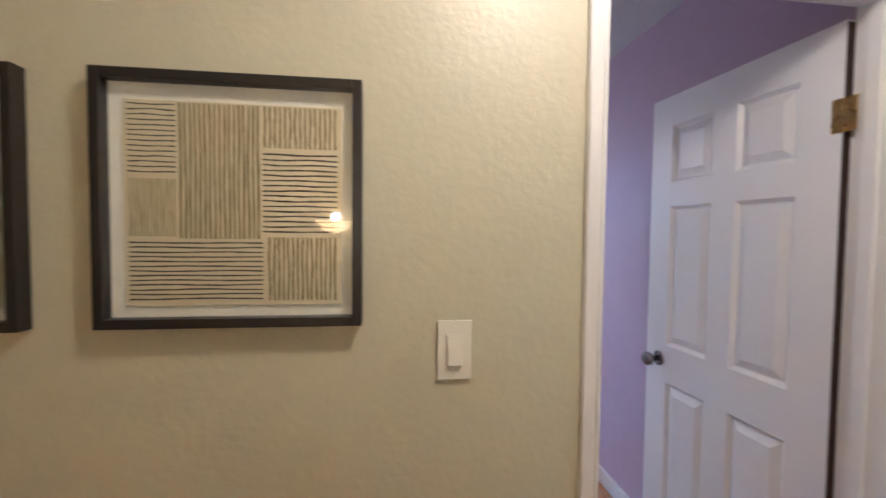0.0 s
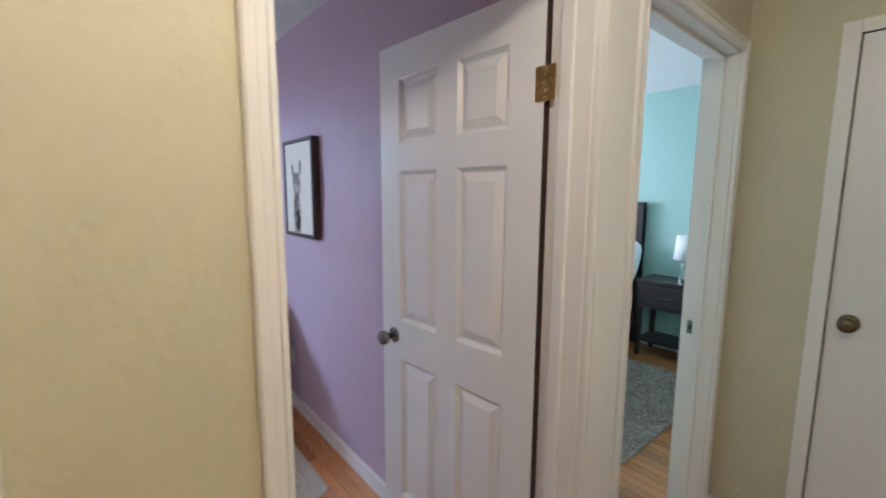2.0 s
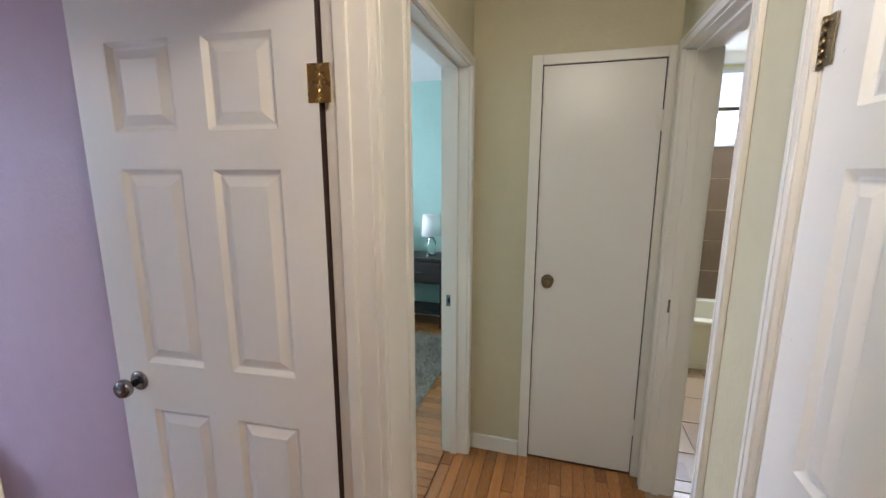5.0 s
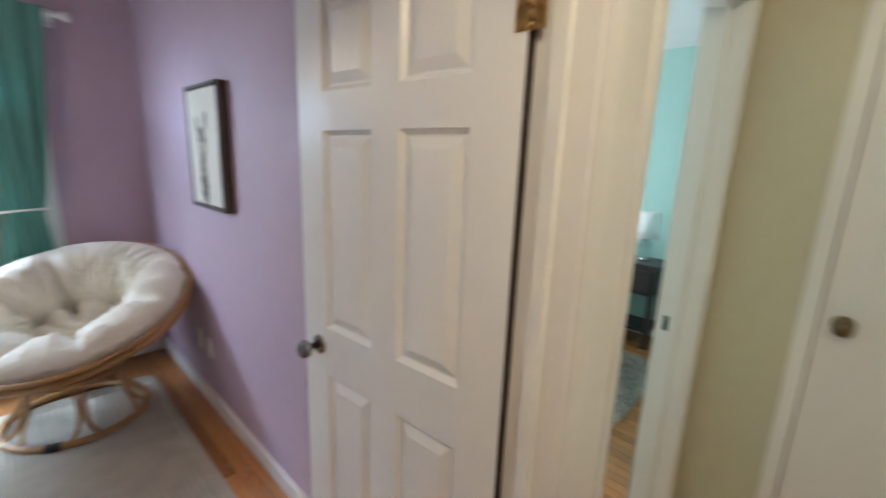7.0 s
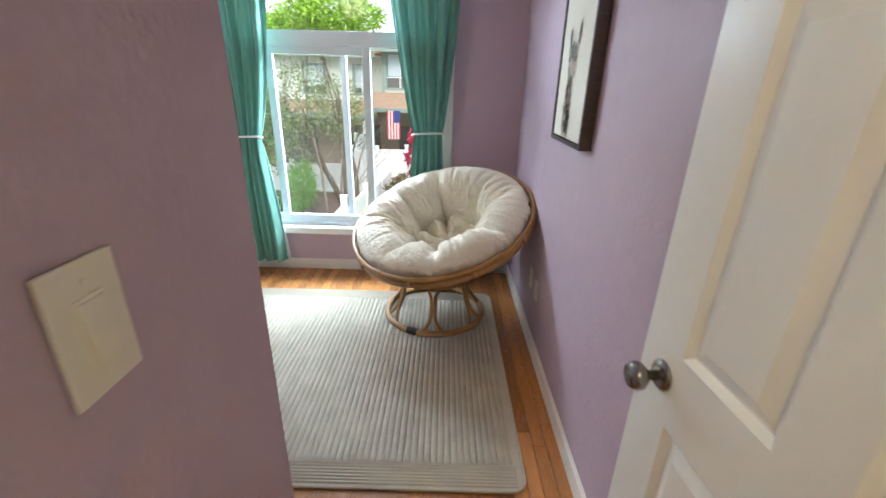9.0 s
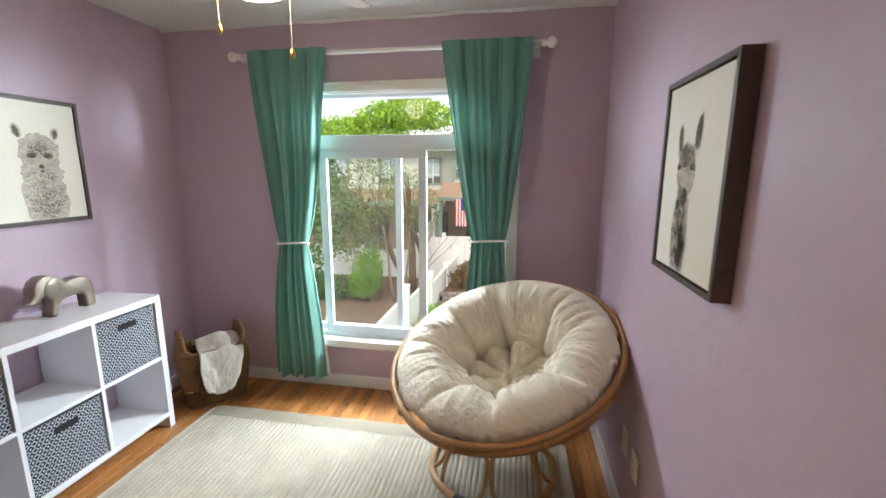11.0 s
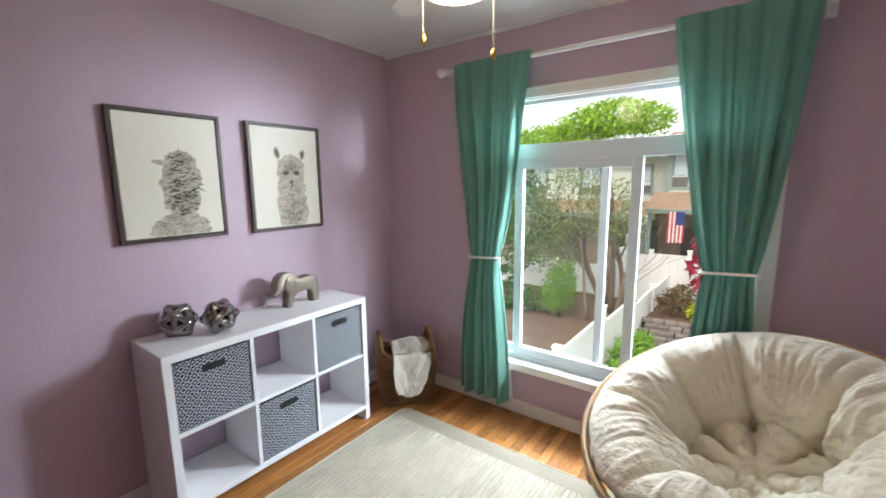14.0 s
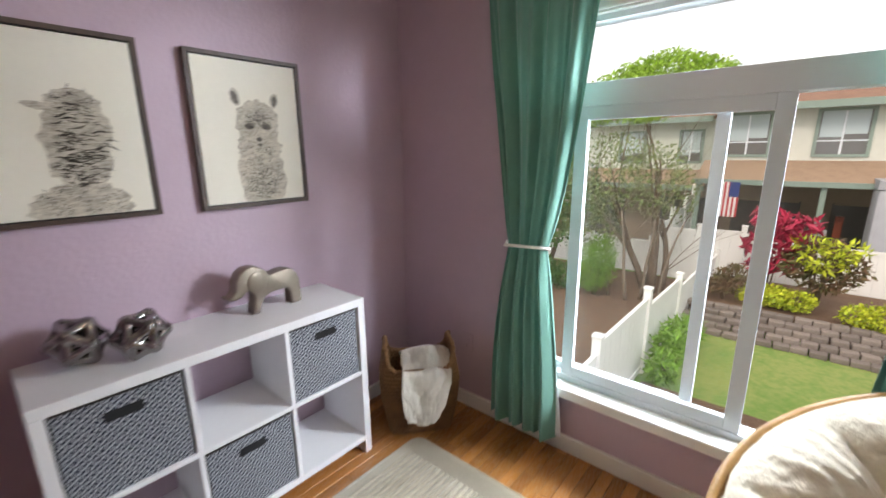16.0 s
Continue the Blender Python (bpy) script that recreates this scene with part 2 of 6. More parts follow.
# bathroom
wall("wall_bath_north", "x", 0.14, 0.20, 0.75, 4.6, 0, TOP, M_CREAM, [(0.76, 1.37, 0, 2.06), (1.66, 2.38, 0, 2.06)])
wall("wall_bath_south", "x", -1.5, -1.4, 0.65, 4.7, 0, TOP, M_CREAM)
wall("wall_bath_east", "y", 4.6, 4.7, -1.4, 0.20, 0, TOP, M_CREAM, [(-0.92, -0.22, 1.80, 2.42)])
wall("wall_bath_west", "y", 0.65, 0.75, -1.4, -1.12, 0, TOP, M_CREAM)
# closet behind the hall's end door
wall("wall_linen_back", "y", 3.0, 3.06, 0.20, 1.225, 0, TOP, M_SHELL)
for nm, x0, y0, x1, y1 in (("ceiling_hall", -2.3, -1.5, 3.06, 1.225), ("ceiling_room", -1.63, 1.225, 1.40, 4.55),
                           ("ceiling_bedroom", 1.40, 1.225, 4.6, 4.9), ("ceiling_bath", 3.06, -1.5, 4.7, 0.20)):
    tagged(part(nm, boxes((x0, y0, TOP, x1, y1, TOP + 0.12)), M_CEIL), kind="structure")
for nm, x0, y0, x1, y1, mt in (("floor_hall", -2.3, -1.22, 3.06, 1.225, M_JOINT), ("floor_room", -1.63, 1.225, 1.40, 4.55, M_JOINT),
                               ("floor_bedroom", 1.40, 1.225, 4.6, 4.9, M_JOINT), ("floor_bath", 0.75, -1.5, 4.7, 0.20, M_GROUT)):
    tagged(part(nm, boxes((x0, y0, -0.25, x1, y1, -0.008 if nm == "floor_bath" else -0.012)), mt), kind="structure")


def baseboard(x0, y0, x1, y1):
    bm = boxes((x0, y0, 0, x1, y1, 0.085), bevel=0.003)
    return tagged(part("baseboard", bm, M_TRIM), kind="structure")


for row in ((1.322, 1.32, 1.34, 4.40), (-1.53, 4.382, 1.322, 4.40), (-1.53, 1.96, -1.512, 4.382), (2.452, 0.885, 2.47, 1.165),
            (-2.2, 1.147, 0.49, 1.165), (0.475, 1.34, 0.493, 1.96), (4.482, 1.285, 4.5, 4.8)):
    baseboard(*row)


# one flat board joins the frames of the two neighbouring doorways
tagged(part("trim_mullion", boxes((1.353, 1.154, 0, 1.502, 1.165, 2.086), bevel=0.002), M_TRIM), kind="structure")


def door_lining(name, x0, x1, y0, y1, top, label, sides=(True, True), wide=0.045, far_right=True):
    """Jambs, stops and casings of an opening through a wall along x; the clear opening is x0 to x1."""
    d = thing(name, pose(x0, y0, 0), label, "door frame", kind="structure")
    w, h = x1 - x0, y1 - y0
    part("jamb", boxes((-0.02, -0.001, 0, 0, h + 0.001, top), bevel=0.002), M_TRIM, d)
    part("jamb", boxes((w, -0.001, 0, w + 0.02, h + 0.001, top), bevel=0.002), M_TRIM, d)
    part("head_jamb", boxes((-0.02, -0.001, top, w + 0.02, h + 0.001, top + 0.02), bevel=0.002), M_TRIM, d)
    s0, s1 = h * 0.42, h * 0.42 + 0.035
    part("stop", boxes((0, s0, 0, 0.011, s1, top), (w - 0.011, s0, 0, w, s1, top), (0.011, s0, top - 0.011, w - 0.011, s1, top), bevel=0.002), M_TRIM, d)
    for on, a, b, a2, b2 in ((sides[0], -0.016, 0, -0.019, -0.016), (sides[1], h, h + 0.016, h + 0.016, h + 0.019)):
        if not on:
            continue
        part("casing", boxes((-wide - 0.005, a, 0, -0.005, b, top + wide + 0.005), (-wide - 0.003, a2, 0, -wide + 0.012, b2, top + wide + 0.003),
                             (-0.016, a2, 0, -0.007, b2, top + 0.005), bevel=0.0025), M_TRIM, d)
        if far_right or a < 0:
            part("casing", boxes((w + 0.005, a, 0, w + wide + 0.005, b, top + wide + 0.005), (w + wide - 0.012, a2, 0, w + wide + 0.003, b2, top + wide + 0.003),
                                 (w + 0.007, a2, 0, w + 0.016, b2, top + 0.005), bevel=0.0025), M_TRIM, d)
        part("head_casing", boxes((-0.005, a, top + 0.005, w + 0.005, b, top + wide + 0.005), (-0.005, a2, top + wide - 0.012, w + 0.005, b2, top + wide + 0.003), bevel=0.0025), M_TRIM, d)
    return d


door_lining("door_frame_1", 0.558, 1.305, 1.165, 1.285, 2.04, "white painted wooden frame round the mauve room's doorway", sides=(True, False), wide=0.042, far_right=False)
frame_b = door_lining("door_frame_2", 1.55, 2.378, 1.165, 1.285, 2.04, "white painted wooden frame round the mint bedroom's doorway", wide=0.042)
frame_c = door_lining("door_frame_3", 1.68, 2.36, 0.14, 0.26, 2.04, "white painted wooden frame round the bathroom doorway")
frame_d = door_lining("door_frame_4", 0.78, 1.35, 0.14, 0.26, 2.04, "white painted wooden frame of a closed hall door")


def strike(parent, x, y, z, side):
    part("strike_plate", boxes((x, y - 0.014, z - 0.03, x + side * 0.004, y + 0.014, z + 0.03) if side > 0 else (x + side * 0.004, y - 0.014, z - 0.03, x, y + 0.014, z + 0.03)), M_NICKEL, parent, "small metal strike plate")
    part("strike_hole", boxes((x + side * 0.004 - 0.0005, y - 0.006, z - 0.012, x + side * 0.004 + 0.0015, y + 0.006, z + 0.012)), M_DARK, parent)


strike(frame_b, 0.828, 0.095, 0.89, -1)
strike(frame_c, 0.68, 0.08, 0.96, -1)


def knob_parts(parent, x, y, z, out, mat, ball=0.027):
    """A round knob with its rose; out is +1 or -1 along y."""
    m = Matrix.Translation((x, y, z)) @ Matrix.Rotation(radians(-90 * out), 4, "X")
    k = part("knob", lathe(bmesh.new(), [(0.010, 0.0), (0.010, 0.03), (0.018, 0.036), (ball, 0.045), (ball * 1.04, 0.055), (ball * 0.86, 0.066), (0.006, 0.070)], 20, m), mat, parent, "round metal door knob", True)
    part("rose", lathe(bmesh.new(), [(0.031, 0.0), (0.031, 0.004), (0.024, 0.009), (0.012, 0.011)], 24, m), mat, k, "", True)


def raised_panel(bm, x0, z0, x1, z1, y, out):
    """The recess, the sloping field edges and the flat field of one door panel on the face at y."""
    a, d0, d1 = 0.0, -0.013 * out, -0.001 * out
    loops = []
    for inset, dy in ((0.0, 0.0), (0.013, d0), (0.018, d0), (0.044, d1)):
        loops.append([bm.verts.new((x, y + dy, z)) for x, z in ((x0 + inset, z0 + inset), (x1 - inset, z0 + inset), (x1 - inset, z1 - inset), (x0 + inset, z1 - inset))])
    for p, q in zip(loops, loops[1:]):
        for i in range(4):
            bm.faces.new((p[i], p[(i + 1) % 4], q[(i + 1) % 4], q[i]))
    bm.faces.new(loops[-1])


def six_panel_door(name, w, m, label, hinge_side="low", hinge_mat=None, knob_mat=None, knob_z=0.945):
    """A moulded six panel door: x from the hinge edge, y the thickness."""
    d = thing(name, m, label, "door", kind="structure")
    h, t = 2.0, 0.035
    zs = [0.0, 0.235, 0.82, 0.975, 1.55, 1.65, 1.88, h]
    xs = [0.0, 0.115, w / 2 - 0.048, w / 2 + 0.048, w - 0.115, w]
    bm = bmesh.new()
    for y, flip in ((0.0, False), (t, True)):
        for i in range(5):
            for j in range(7):
                if i in (1, 3) and j in (1, 3, 5):
                    raised_panel(bm, xs[i], zs[j], xs[i + 1], zs[j + 1], y, -1 if not flip else 1)
                else:
                    bm.faces.new([bm.verts.new(v) for v in ((xs[i], y, zs[j]), (xs[i + 1], y, zs[j]), (xs[i + 1], y, zs[j + 1]), (xs[i], y, zs[j + 1]))])
    for quad in (((0, 0, 0), (0, t, 0), (0, t, h), (0, 0, h)), ((w, 0, 0), (w, 0, h), (w, t, h), (w, t, 0)),
                 ((0, 0, h), (0, t, h), (w, t, h), (w, 0, h)), ((0, 0, 0), (w, 0, 0), (w, t, 0), (0, t, 0))):
        bm.faces.new([bm.verts.new(v) for v in quad])
    bmesh.ops.remove_doubles(bm, verts=bm.verts, dist=0.0004)
    bmesh.ops.recalc_face_normals(bm, faces=bm.faces)
    bmesh.ops.translate(bm, verts=bm.verts, vec=(0, 0, 0.01))
    leaf = part("leaf", bm, M_DOOR, d)
    if knob_mat:
        knob_parts(d, w - 0.075, t, knob_z, 1, knob_mat)
        part("rose", lathe(bmesh.new(), [(0.031, 0.0), (0.031, 0.004), (0.024, 0.009), (0.012, 0.03)], 24, Matrix.Translation((w - 0.075, 0, knob_z)) @ Matrix.Rotation(radians(90), 4, "X")), knob_mat, d, "", True)
    return d


def butt_hinge(parent, x, y, z, mat, label="brass butt hinge", m=Matrix()):
    """Two leaves and a barrel of five knuckles, the barrel upright at (x, y)."""
    hg = part("hinge", boxes((x - 0.030, y - 0.003, z - 0.045, x + 0.030, y, z + 0.045), bevel=0.001), mat, parent, label)
    for i in range(5):
        part("knuckle", lathe(bmesh.new(), [(0.0055, -0.0085), (0.0055, 0.0085)], 10, Matrix.Translation((x, y - 0.004, z - 0.036 + 0.018 * i))), mat, hg, "", True)
    for sx in (-0.018, 0.018):
        for sz in (-0.03, 0.0, 0.03):
            part("screw", lathe(bmesh.new(), [(0.0035, 0.0), (0.002, 0.001)], 8, Matrix.Translation((x + sx, y - 0.003, z + sz)) @ Matrix.Rotation(radians(90), 4, "X")), M_NICKEL, hg)
    return hg


# the mauve room's door, standing open; its leaf starts at the hinge and runs into the room
door_1 = six_panel_door("door_1", 0.728, pose(1.320, 1.292, 0, 0, 0, 93.9), "white six-panel interior door standing open into the mauve room", knob_mat=M_NICKEL, knob_z=0.92)
for hz in (0.25, 1.763):
    butt_hinge(door_1, -0.004, 0.038, hz, M_BRASS)
part("hinge_edge", boxes((-0.0015, 0.001, 0.012, 0.0, 0.034, 2.005)), material("bare_dark_wood_edge", (0.035, 0.014, 0.010), 0.6), door_1, "bare dark wooden hinge edge")
# closed door in the hall's south wall
door_2 = six_panel_door("door_2", 0.562, pose(1.346, 0.258, 0, 0, 0, 180), "closed white six-panel door in the hall")
for hz in (0.25, 1.79):
    butt_hinge(door_2, -0.003, -0.002, hz, M_BRONZE, "painted-over metal hinge")
# flush closet door at the hall's end
door_3 = thing("door_3", pose(2.47, 0.309, 0), "closed flush white closet door with a bronze knob", "door", kind="structure")
part("leaf", boxes((-0.002, 0, 0.010, 0.033, 0.519, 2.038), bevel=0.002), M_DOOR, door_3)
part("casing", boxes((-0.016, -0.05, 0, 0.0, -0.004, 2.086), bevel=0.002), M_TRIM, door_3)
part("casing", boxes((-0.016, 0.523, 0, 0.0, 0.573, 2.086), bevel=0.002), M_TRIM, door_3)
part("head_casing", boxes((-0.016, -0.004, 2.042, 0.0, 0.523, 2.086), bevel=0.002), M_TRIM, door_3)
# added black sheet behind the leaf, for the shade in the gaps round it
part("backing", boxes((0.036, -0.018, 0.0, 0.04, 0.538, 2.055)), M_DARK, door_3)
kb = Matrix.Translation((-0.002, 0.458, 1.012)) @ Matrix.Rotation(radians(-90), 4, "Y")
kp = part("knob", lathe(bmesh.new(), [(0.011, 0.0), (0.011, 0.028), (0.02, 0.034), (0.028, 0.045), (0.027, 0.056), (0.010, 0.064)], 20, kb), M_BRONZE, door_3, "aged bronze door knob", True)
part("rose", lathe(bmesh.new(), [(0.031, 0), (0.031, 0.004), (0.02, 0.008)], 20, kb), M_BRONZE, kp, "", True)
for hz in (0.27, 1.78):
    part("hinge", boxes((-0.006, -0.012, hz - 0.045, -0.002, 0.02, hz + 0.045), bevel=0.001), M_TRIM, door_3, "painted-over hinge")

# ---- materials of the things ----
M_TEAL_CLOTH = material("teal_curtain_cloth", (0.115, 0.30, 0.24), 0.75, second=(0.075, 0.22, 0.175), scale=5, fine=300, mix=0.4, bump=0.25, bump_scale=600, depth=0.001, sheen=0.3)
M_CREAM_CLOTH = material("cream_cushion_cloth", (0.76, 0.695, 0.57), 0.9, second=(0.64, 0.56, 0.43), scale=6, fine=60, mix=0.4, bump=1.0, bump_scale=36, depth=0.011, sheen=0.3)
def let_light_through(m, colour, share):
    nodes, links = m.node_tree.nodes, m.node_tree.links
    t = nodes.new("ShaderNodeBsdfTranslucent")
    t.inputs[0].default_value = (*colour, 1)
    mixer = nodes.new("ShaderNodeMixShader")
    mixer.inputs[0].default_value = share
    links.new(nodes["Principled BSDF"].outputs[0], mixer.inputs[1])
    links.new(t.outputs[0], mixer.inputs[2])
    links.new(mixer.outputs[0], nodes["Material Output"].inputs[0])


let_light_through(M_TEAL_CLOTH, (0.16, 0.48, 0.38), 0.03)
M_RATTAN = material("honey_rattan", (0.44, 0.24, 0.08), 0.4, second=(0.26, 0.12, 0.035), scale=8, fine=90, mix=0.7, bump=0.3, bump_scale=120, coat=0.3)
M_WICKER = material("brown_seagrass", (0.27, 0.135, 0.05), 0.7, second=(0.13, 0.06, 0.022), scale=14, fine=120, mix=0.8, bump=0.6, bump_scale=160, depth=0.003)
M_KNIT = material("white_knit", (0.80, 0.77, 0.70), 0.95, bump=0.8, bump_scale=150, depth=0.006, mix=0.25, sheen=0.4)
M_RUG = material("woven_wool_rug", (0.46, 0.41, 0.32), 0.95, second=(0.27, 0.225, 0.16), scale=9, fine=220, mix=0.6, bump=0.8, bump_scale=320, depth=0.004, sheen=0.3)
M_RUG_EDGE = material("pale_rug_border", (0.48, 0.43, 0.345), 0.95, scale=9, fine=220, mix=0.4, bump=0.7, bump_scale=320, depth=0.003)
M_LAMINATE = material("white_laminate", (0.82, 0.82, 0.84), 0.38, bump=0.03, mix=0.08, scale=2)
M_FRAME = material("walnut_stained_frame", (0.075, 0.045, 0.035), 0.45, second=(0.035, 0.02, 0.015), scale=6, fine=60, mix=0.7, bump=0.15, stretch=(1, 1, 6))
M_CANVAS = material("ivory_canvas", (0.80, 0.76, 0.66), 0.85, bump=0.3, bump_scale=500, depth=0.0006, mix=0.1)
M_FUR = material("mottled_grey_print", (0.22, 0.19, 0.16), 0.9, second=(0.05, 0.045, 0.04), scale=30, fine=90, mix=1.0, bump=0.0, stretch=(1, 1, 2.6))
M_FUR_PALE = material("pale_grey_print", (0.66, 0.60, 0.50), 0.9, second=(0.33, 0.29, 0.24), scale=22, fine=90, mix=1.0, bump=0.0, stretch=(1, 1, 2.2))
M_INK = material("dark_print", (0.055, 0.048, 0.04), 0.9, second=(0.20, 0.17, 0.14), scale=20, fine=80, mix=0.8, bump=0.0)
M_PAPER = material("cream_art_paper", (0.78, 0.73, 0.60), 0.8, bump=0.1, bump_scale=300, mix=0.08)
M_SHEET = material("tan_art_paper", (0.60, 0.50, 0.31), 0.8, bump=0.1, bump_scale=300, mix=0.1)
M_LINE = material("black_ink_line", (0.03, 0.025, 0.02), 0.8, bump=0.0)
M_GOLD_LINE = material("ochre_ink_line", (0.20, 0.145, 0.055), 0.8, bump=0.0)
M_PEWTER = material("brushed_pewter", (0.27, 0.225, 0.185), 0.38, 0.8, mix=0.4, bump=0.2, bump_scale=60)
M_LAMP = material("glowing_diffuser", (1.0, 0.86, 0.66), 0.5, emission=7.0, bump=0.0, mix=0.0)
M_AMBER = material("amber_glass_bowl", (1.0, 0.66, 0.25), 0.3, emission=9.0, bump=0.0, mix=0.0)
M_DOTTED = material("white_cotton", (0.78, 0.80, 0.82), 0.9, bump=0.2, bump_scale=400, mix=0.1)
M_ESPRESSO = material("espresso_wood", (0.03, 0.022, 0.02), 0.4, second=(0.015, 0.01, 0.009), fine=60, mix=0.7, stretch=(1, 1, 5))
M_LINEN = material("white_bed_linen", (0.80, 0.83, 0.88), 0.9, bump=0.4, bump_scale=25, depth=0.01, mix=0.1)
M_SHAG = material("grey_shag", (0.47, 0.42, 0.36), 1.0, second=(0.27, 0.23, 0.19), scale=6, fine=40, mix=0.8, bump=1.0, bump_scale=60, depth=0.02)
M_SHADE = material("white_lampshade", (0.82, 0.82, 0.80), 0.8, bump=0.1, mix=0.05)
M_CLEAR = glass("clear_lamp_glass")


def bin_cloth():
    """Woven concentric diamonds in navy and white."""
    m = material("diamond_weave_cloth", (0.46, 0.48, 0.52), 0.9, bump=0.25, bump_scale=500, depth=0.001, mix=0.15)
    nodes, links = m.node_tree.nodes, m.node_tree.links
    where = nodes.new("ShaderNodeTexCoord")
    xyz = nodes.new("ShaderNodeSeparateXYZ")
    links.new(where.outputs["Object"], xyz.inputs[0])

    def op(kind, a, b=None, value=None):
        n = nodes.new("ShaderNodeMath")
        n.operation = kind
        links.new(a, n.inputs[0])
        if b is not None:
            links.new(b, n.inputs[1])
        if value is not None:
            n.inputs[1].default_value = value
        return n.outputs[0]

    d = []
    for axis, size in ((1, 0.032), (2, 0.032)):
        d.append(op("ABSOLUTE", op("SUBTRACT", op("FRACT", op("DIVIDE", xyz.outputs[axis], value=size)), value=0.5)))
    ring = op("GREATER_THAN", op("FRACT", op("MULTIPLY", op("ADD", d[0], d[1]), value=2.0)), value=0.40)
    b = nodes["Principled BSDF"]
    was = b.inputs["Base Color"].links[0].from_socket
    c = nodes.new("ShaderNodeMix")
    c.data_type = "RGBA"
    c.inputs[7].default_value = (0.018, 0.022, 0.04, 1)
    links.new(ring, c.inputs[0])
    links.new(was, c.inputs[6])
    links.new(c.outputs[2], b.inputs["Base Color"])
    return m


M_BIN = bin_cloth()

# ---- hall things ----


def line_picture(m, seed):
    """A deep black frame with a sheet of hand-drawn lines in seven fields; x across, z up, the wall at y 0."""
    rnd = random.Random(seed)
    p = thing("framed_picture", m, "black shadow-box frame with a hand-drawn line pattern print", "picture", "pictures in the hall")
    w, h, d, f = 0.472, 0.467, 0.032, 0.018
    for r in ((0, 0, f, h), (w - f, 0, w, h), (f, 0, w - f, f), (f, h - f, w - f, h)):
        part("frame_side", boxes((r[0], -d, r[1], r[2], 0, r[3]), bevel=0.0015), M_BLACK, p)
    part("backing", boxes((f, -0.006, f, w - f, -0.001, h - f)), M_PAPER, p)
    part("print_sheet", boxes((0.045, -0.011, 0.04, w - 0.04, -0.009, h - 0.05)), M_SHEET, p, "tan paper sheet")
    pane = part("glazing", boxes((f, -0.0225, f, w - f, -0.0205, h - f)), M_GLASS, p, "clear picture glass")
    pane.visible_shadow = False
    x0, z0, sw, sh = 0.052, 0.048, 0.372, 0.366
    dark, gold = bmesh.new(), bmesh.new()
    for bm, way, u0, v0, u1, v1, n, wd in ((dark, "h", 0, 0, 0.22, 0.36, 14, 0.0026), (gold, "v", 0.23, 0, 0.62, 0.68, 17, 0.0050), (gold, "v", 0.63, 0, 1, 0.21, 15, 0.0044),
                                           (dark, "h", 0.63, 0.23, 1, 0.655, 16, 0.0032), (gold, "v", 0, 0.38, 0.22, 0.67, 15, 0.0024), (dark, "h", 0, 0.69, 0.63, 1, 13, 0.0030),
                                           (gold, "v", 0.65, 0.67, 1, 1, 15, 0.0046)):
        for i in range(n):
            k = (i + 0.5) / n
            ph, am = rnd.uniform(0, 6), rnd.uniform(0.0003, 0.0010)
            prev = None
            for s_ in range(13):
                q = s_ / 12
                if way == "h":
                    u, v = u0 + (u1 - u0) * q, v0 + (v1 - v0) * k
                else:
                    u, v = u0 + (u1 - u0) * k, v0 + (v1 - v0) * q
                off = am * math.sin(ph + 7 * q) + rnd.uniform(-0.0003, 0.0003)
                half = wd * 0.5 * rnd.uniform(0.7, 1.15)
                x, z = x0 + sw * u, z0 + sh * (1 - v)
                pair = [(x, z + off - half), (x, z + off + half)] if way == "h" else [(x + off - half, z), (x + off + half, z)]
                now = [bm.verts.new((a, -0.0116, b)) for a, b in pair]
                if prev:
                    bm.faces.new((prev[0], now[0], now[1], prev[1]))
                prev = now
    tagged(part("ink_lines", dark, M_LINE, p, "fine black ink lines"), kind="stuff")
    tagged(part("ink_lines", gold, M_GOLD_LINE, p, "ochre ink lines"), kind="stuff")
    return p


line_picture(pose(-0.421, 1.163, 1.262), 3)
line_picture(pose(-1.012, 1.163, 1.260), 8)


def rocker_switch(m, label, w=0.078, h=0.122):
    """A plate with a rocker; x across, z up, the wall at y 0, facing -y."""
    s = thing("light_switch", m, label, "light switch")
    part("plate", boxes((-w / 2, -0.006, -h / 2, w / 2, 0, h / 2), bevel=0.002), M_PLATE, s)
    r = part("rocker_frame", boxes((-0.0175, -0.008, -0.034, 0.0175, -0.0055, 0.034), bevel=0.001), M_PLATE, s)
    bm = boxes((-0.0145, -0.0125, -0.030, 0.0145, -0.0075, 0.030), bevel=0.001)
    for v in bm.verts:
        if v.co.y < -0.009:
            v.co.y += 0.003 * (v.co.z / 0.03)
    part("rocker", bm, M_PLATE, r)
    for z in (-0.048, 0.048):
        part("screw", lathe(bmesh.new(), [(0.003, 0), (0.002, 0.0012)], 8, Matrix.Translation((0, -0.006, z)) @ Matrix.Rotation(radians(90), 4, "X")), M_PLATE, s)
    return s


rocker_switch(pose(0.237, 1.163, 1.203), "ivory rocker light switch on the beige hall wall", 0.071)
rocker_switch(pose(0.477, 1.612, 1.213, 0, 0, 90), "white rocker light switch on the mauve entry wall", 0.082, 0.135)

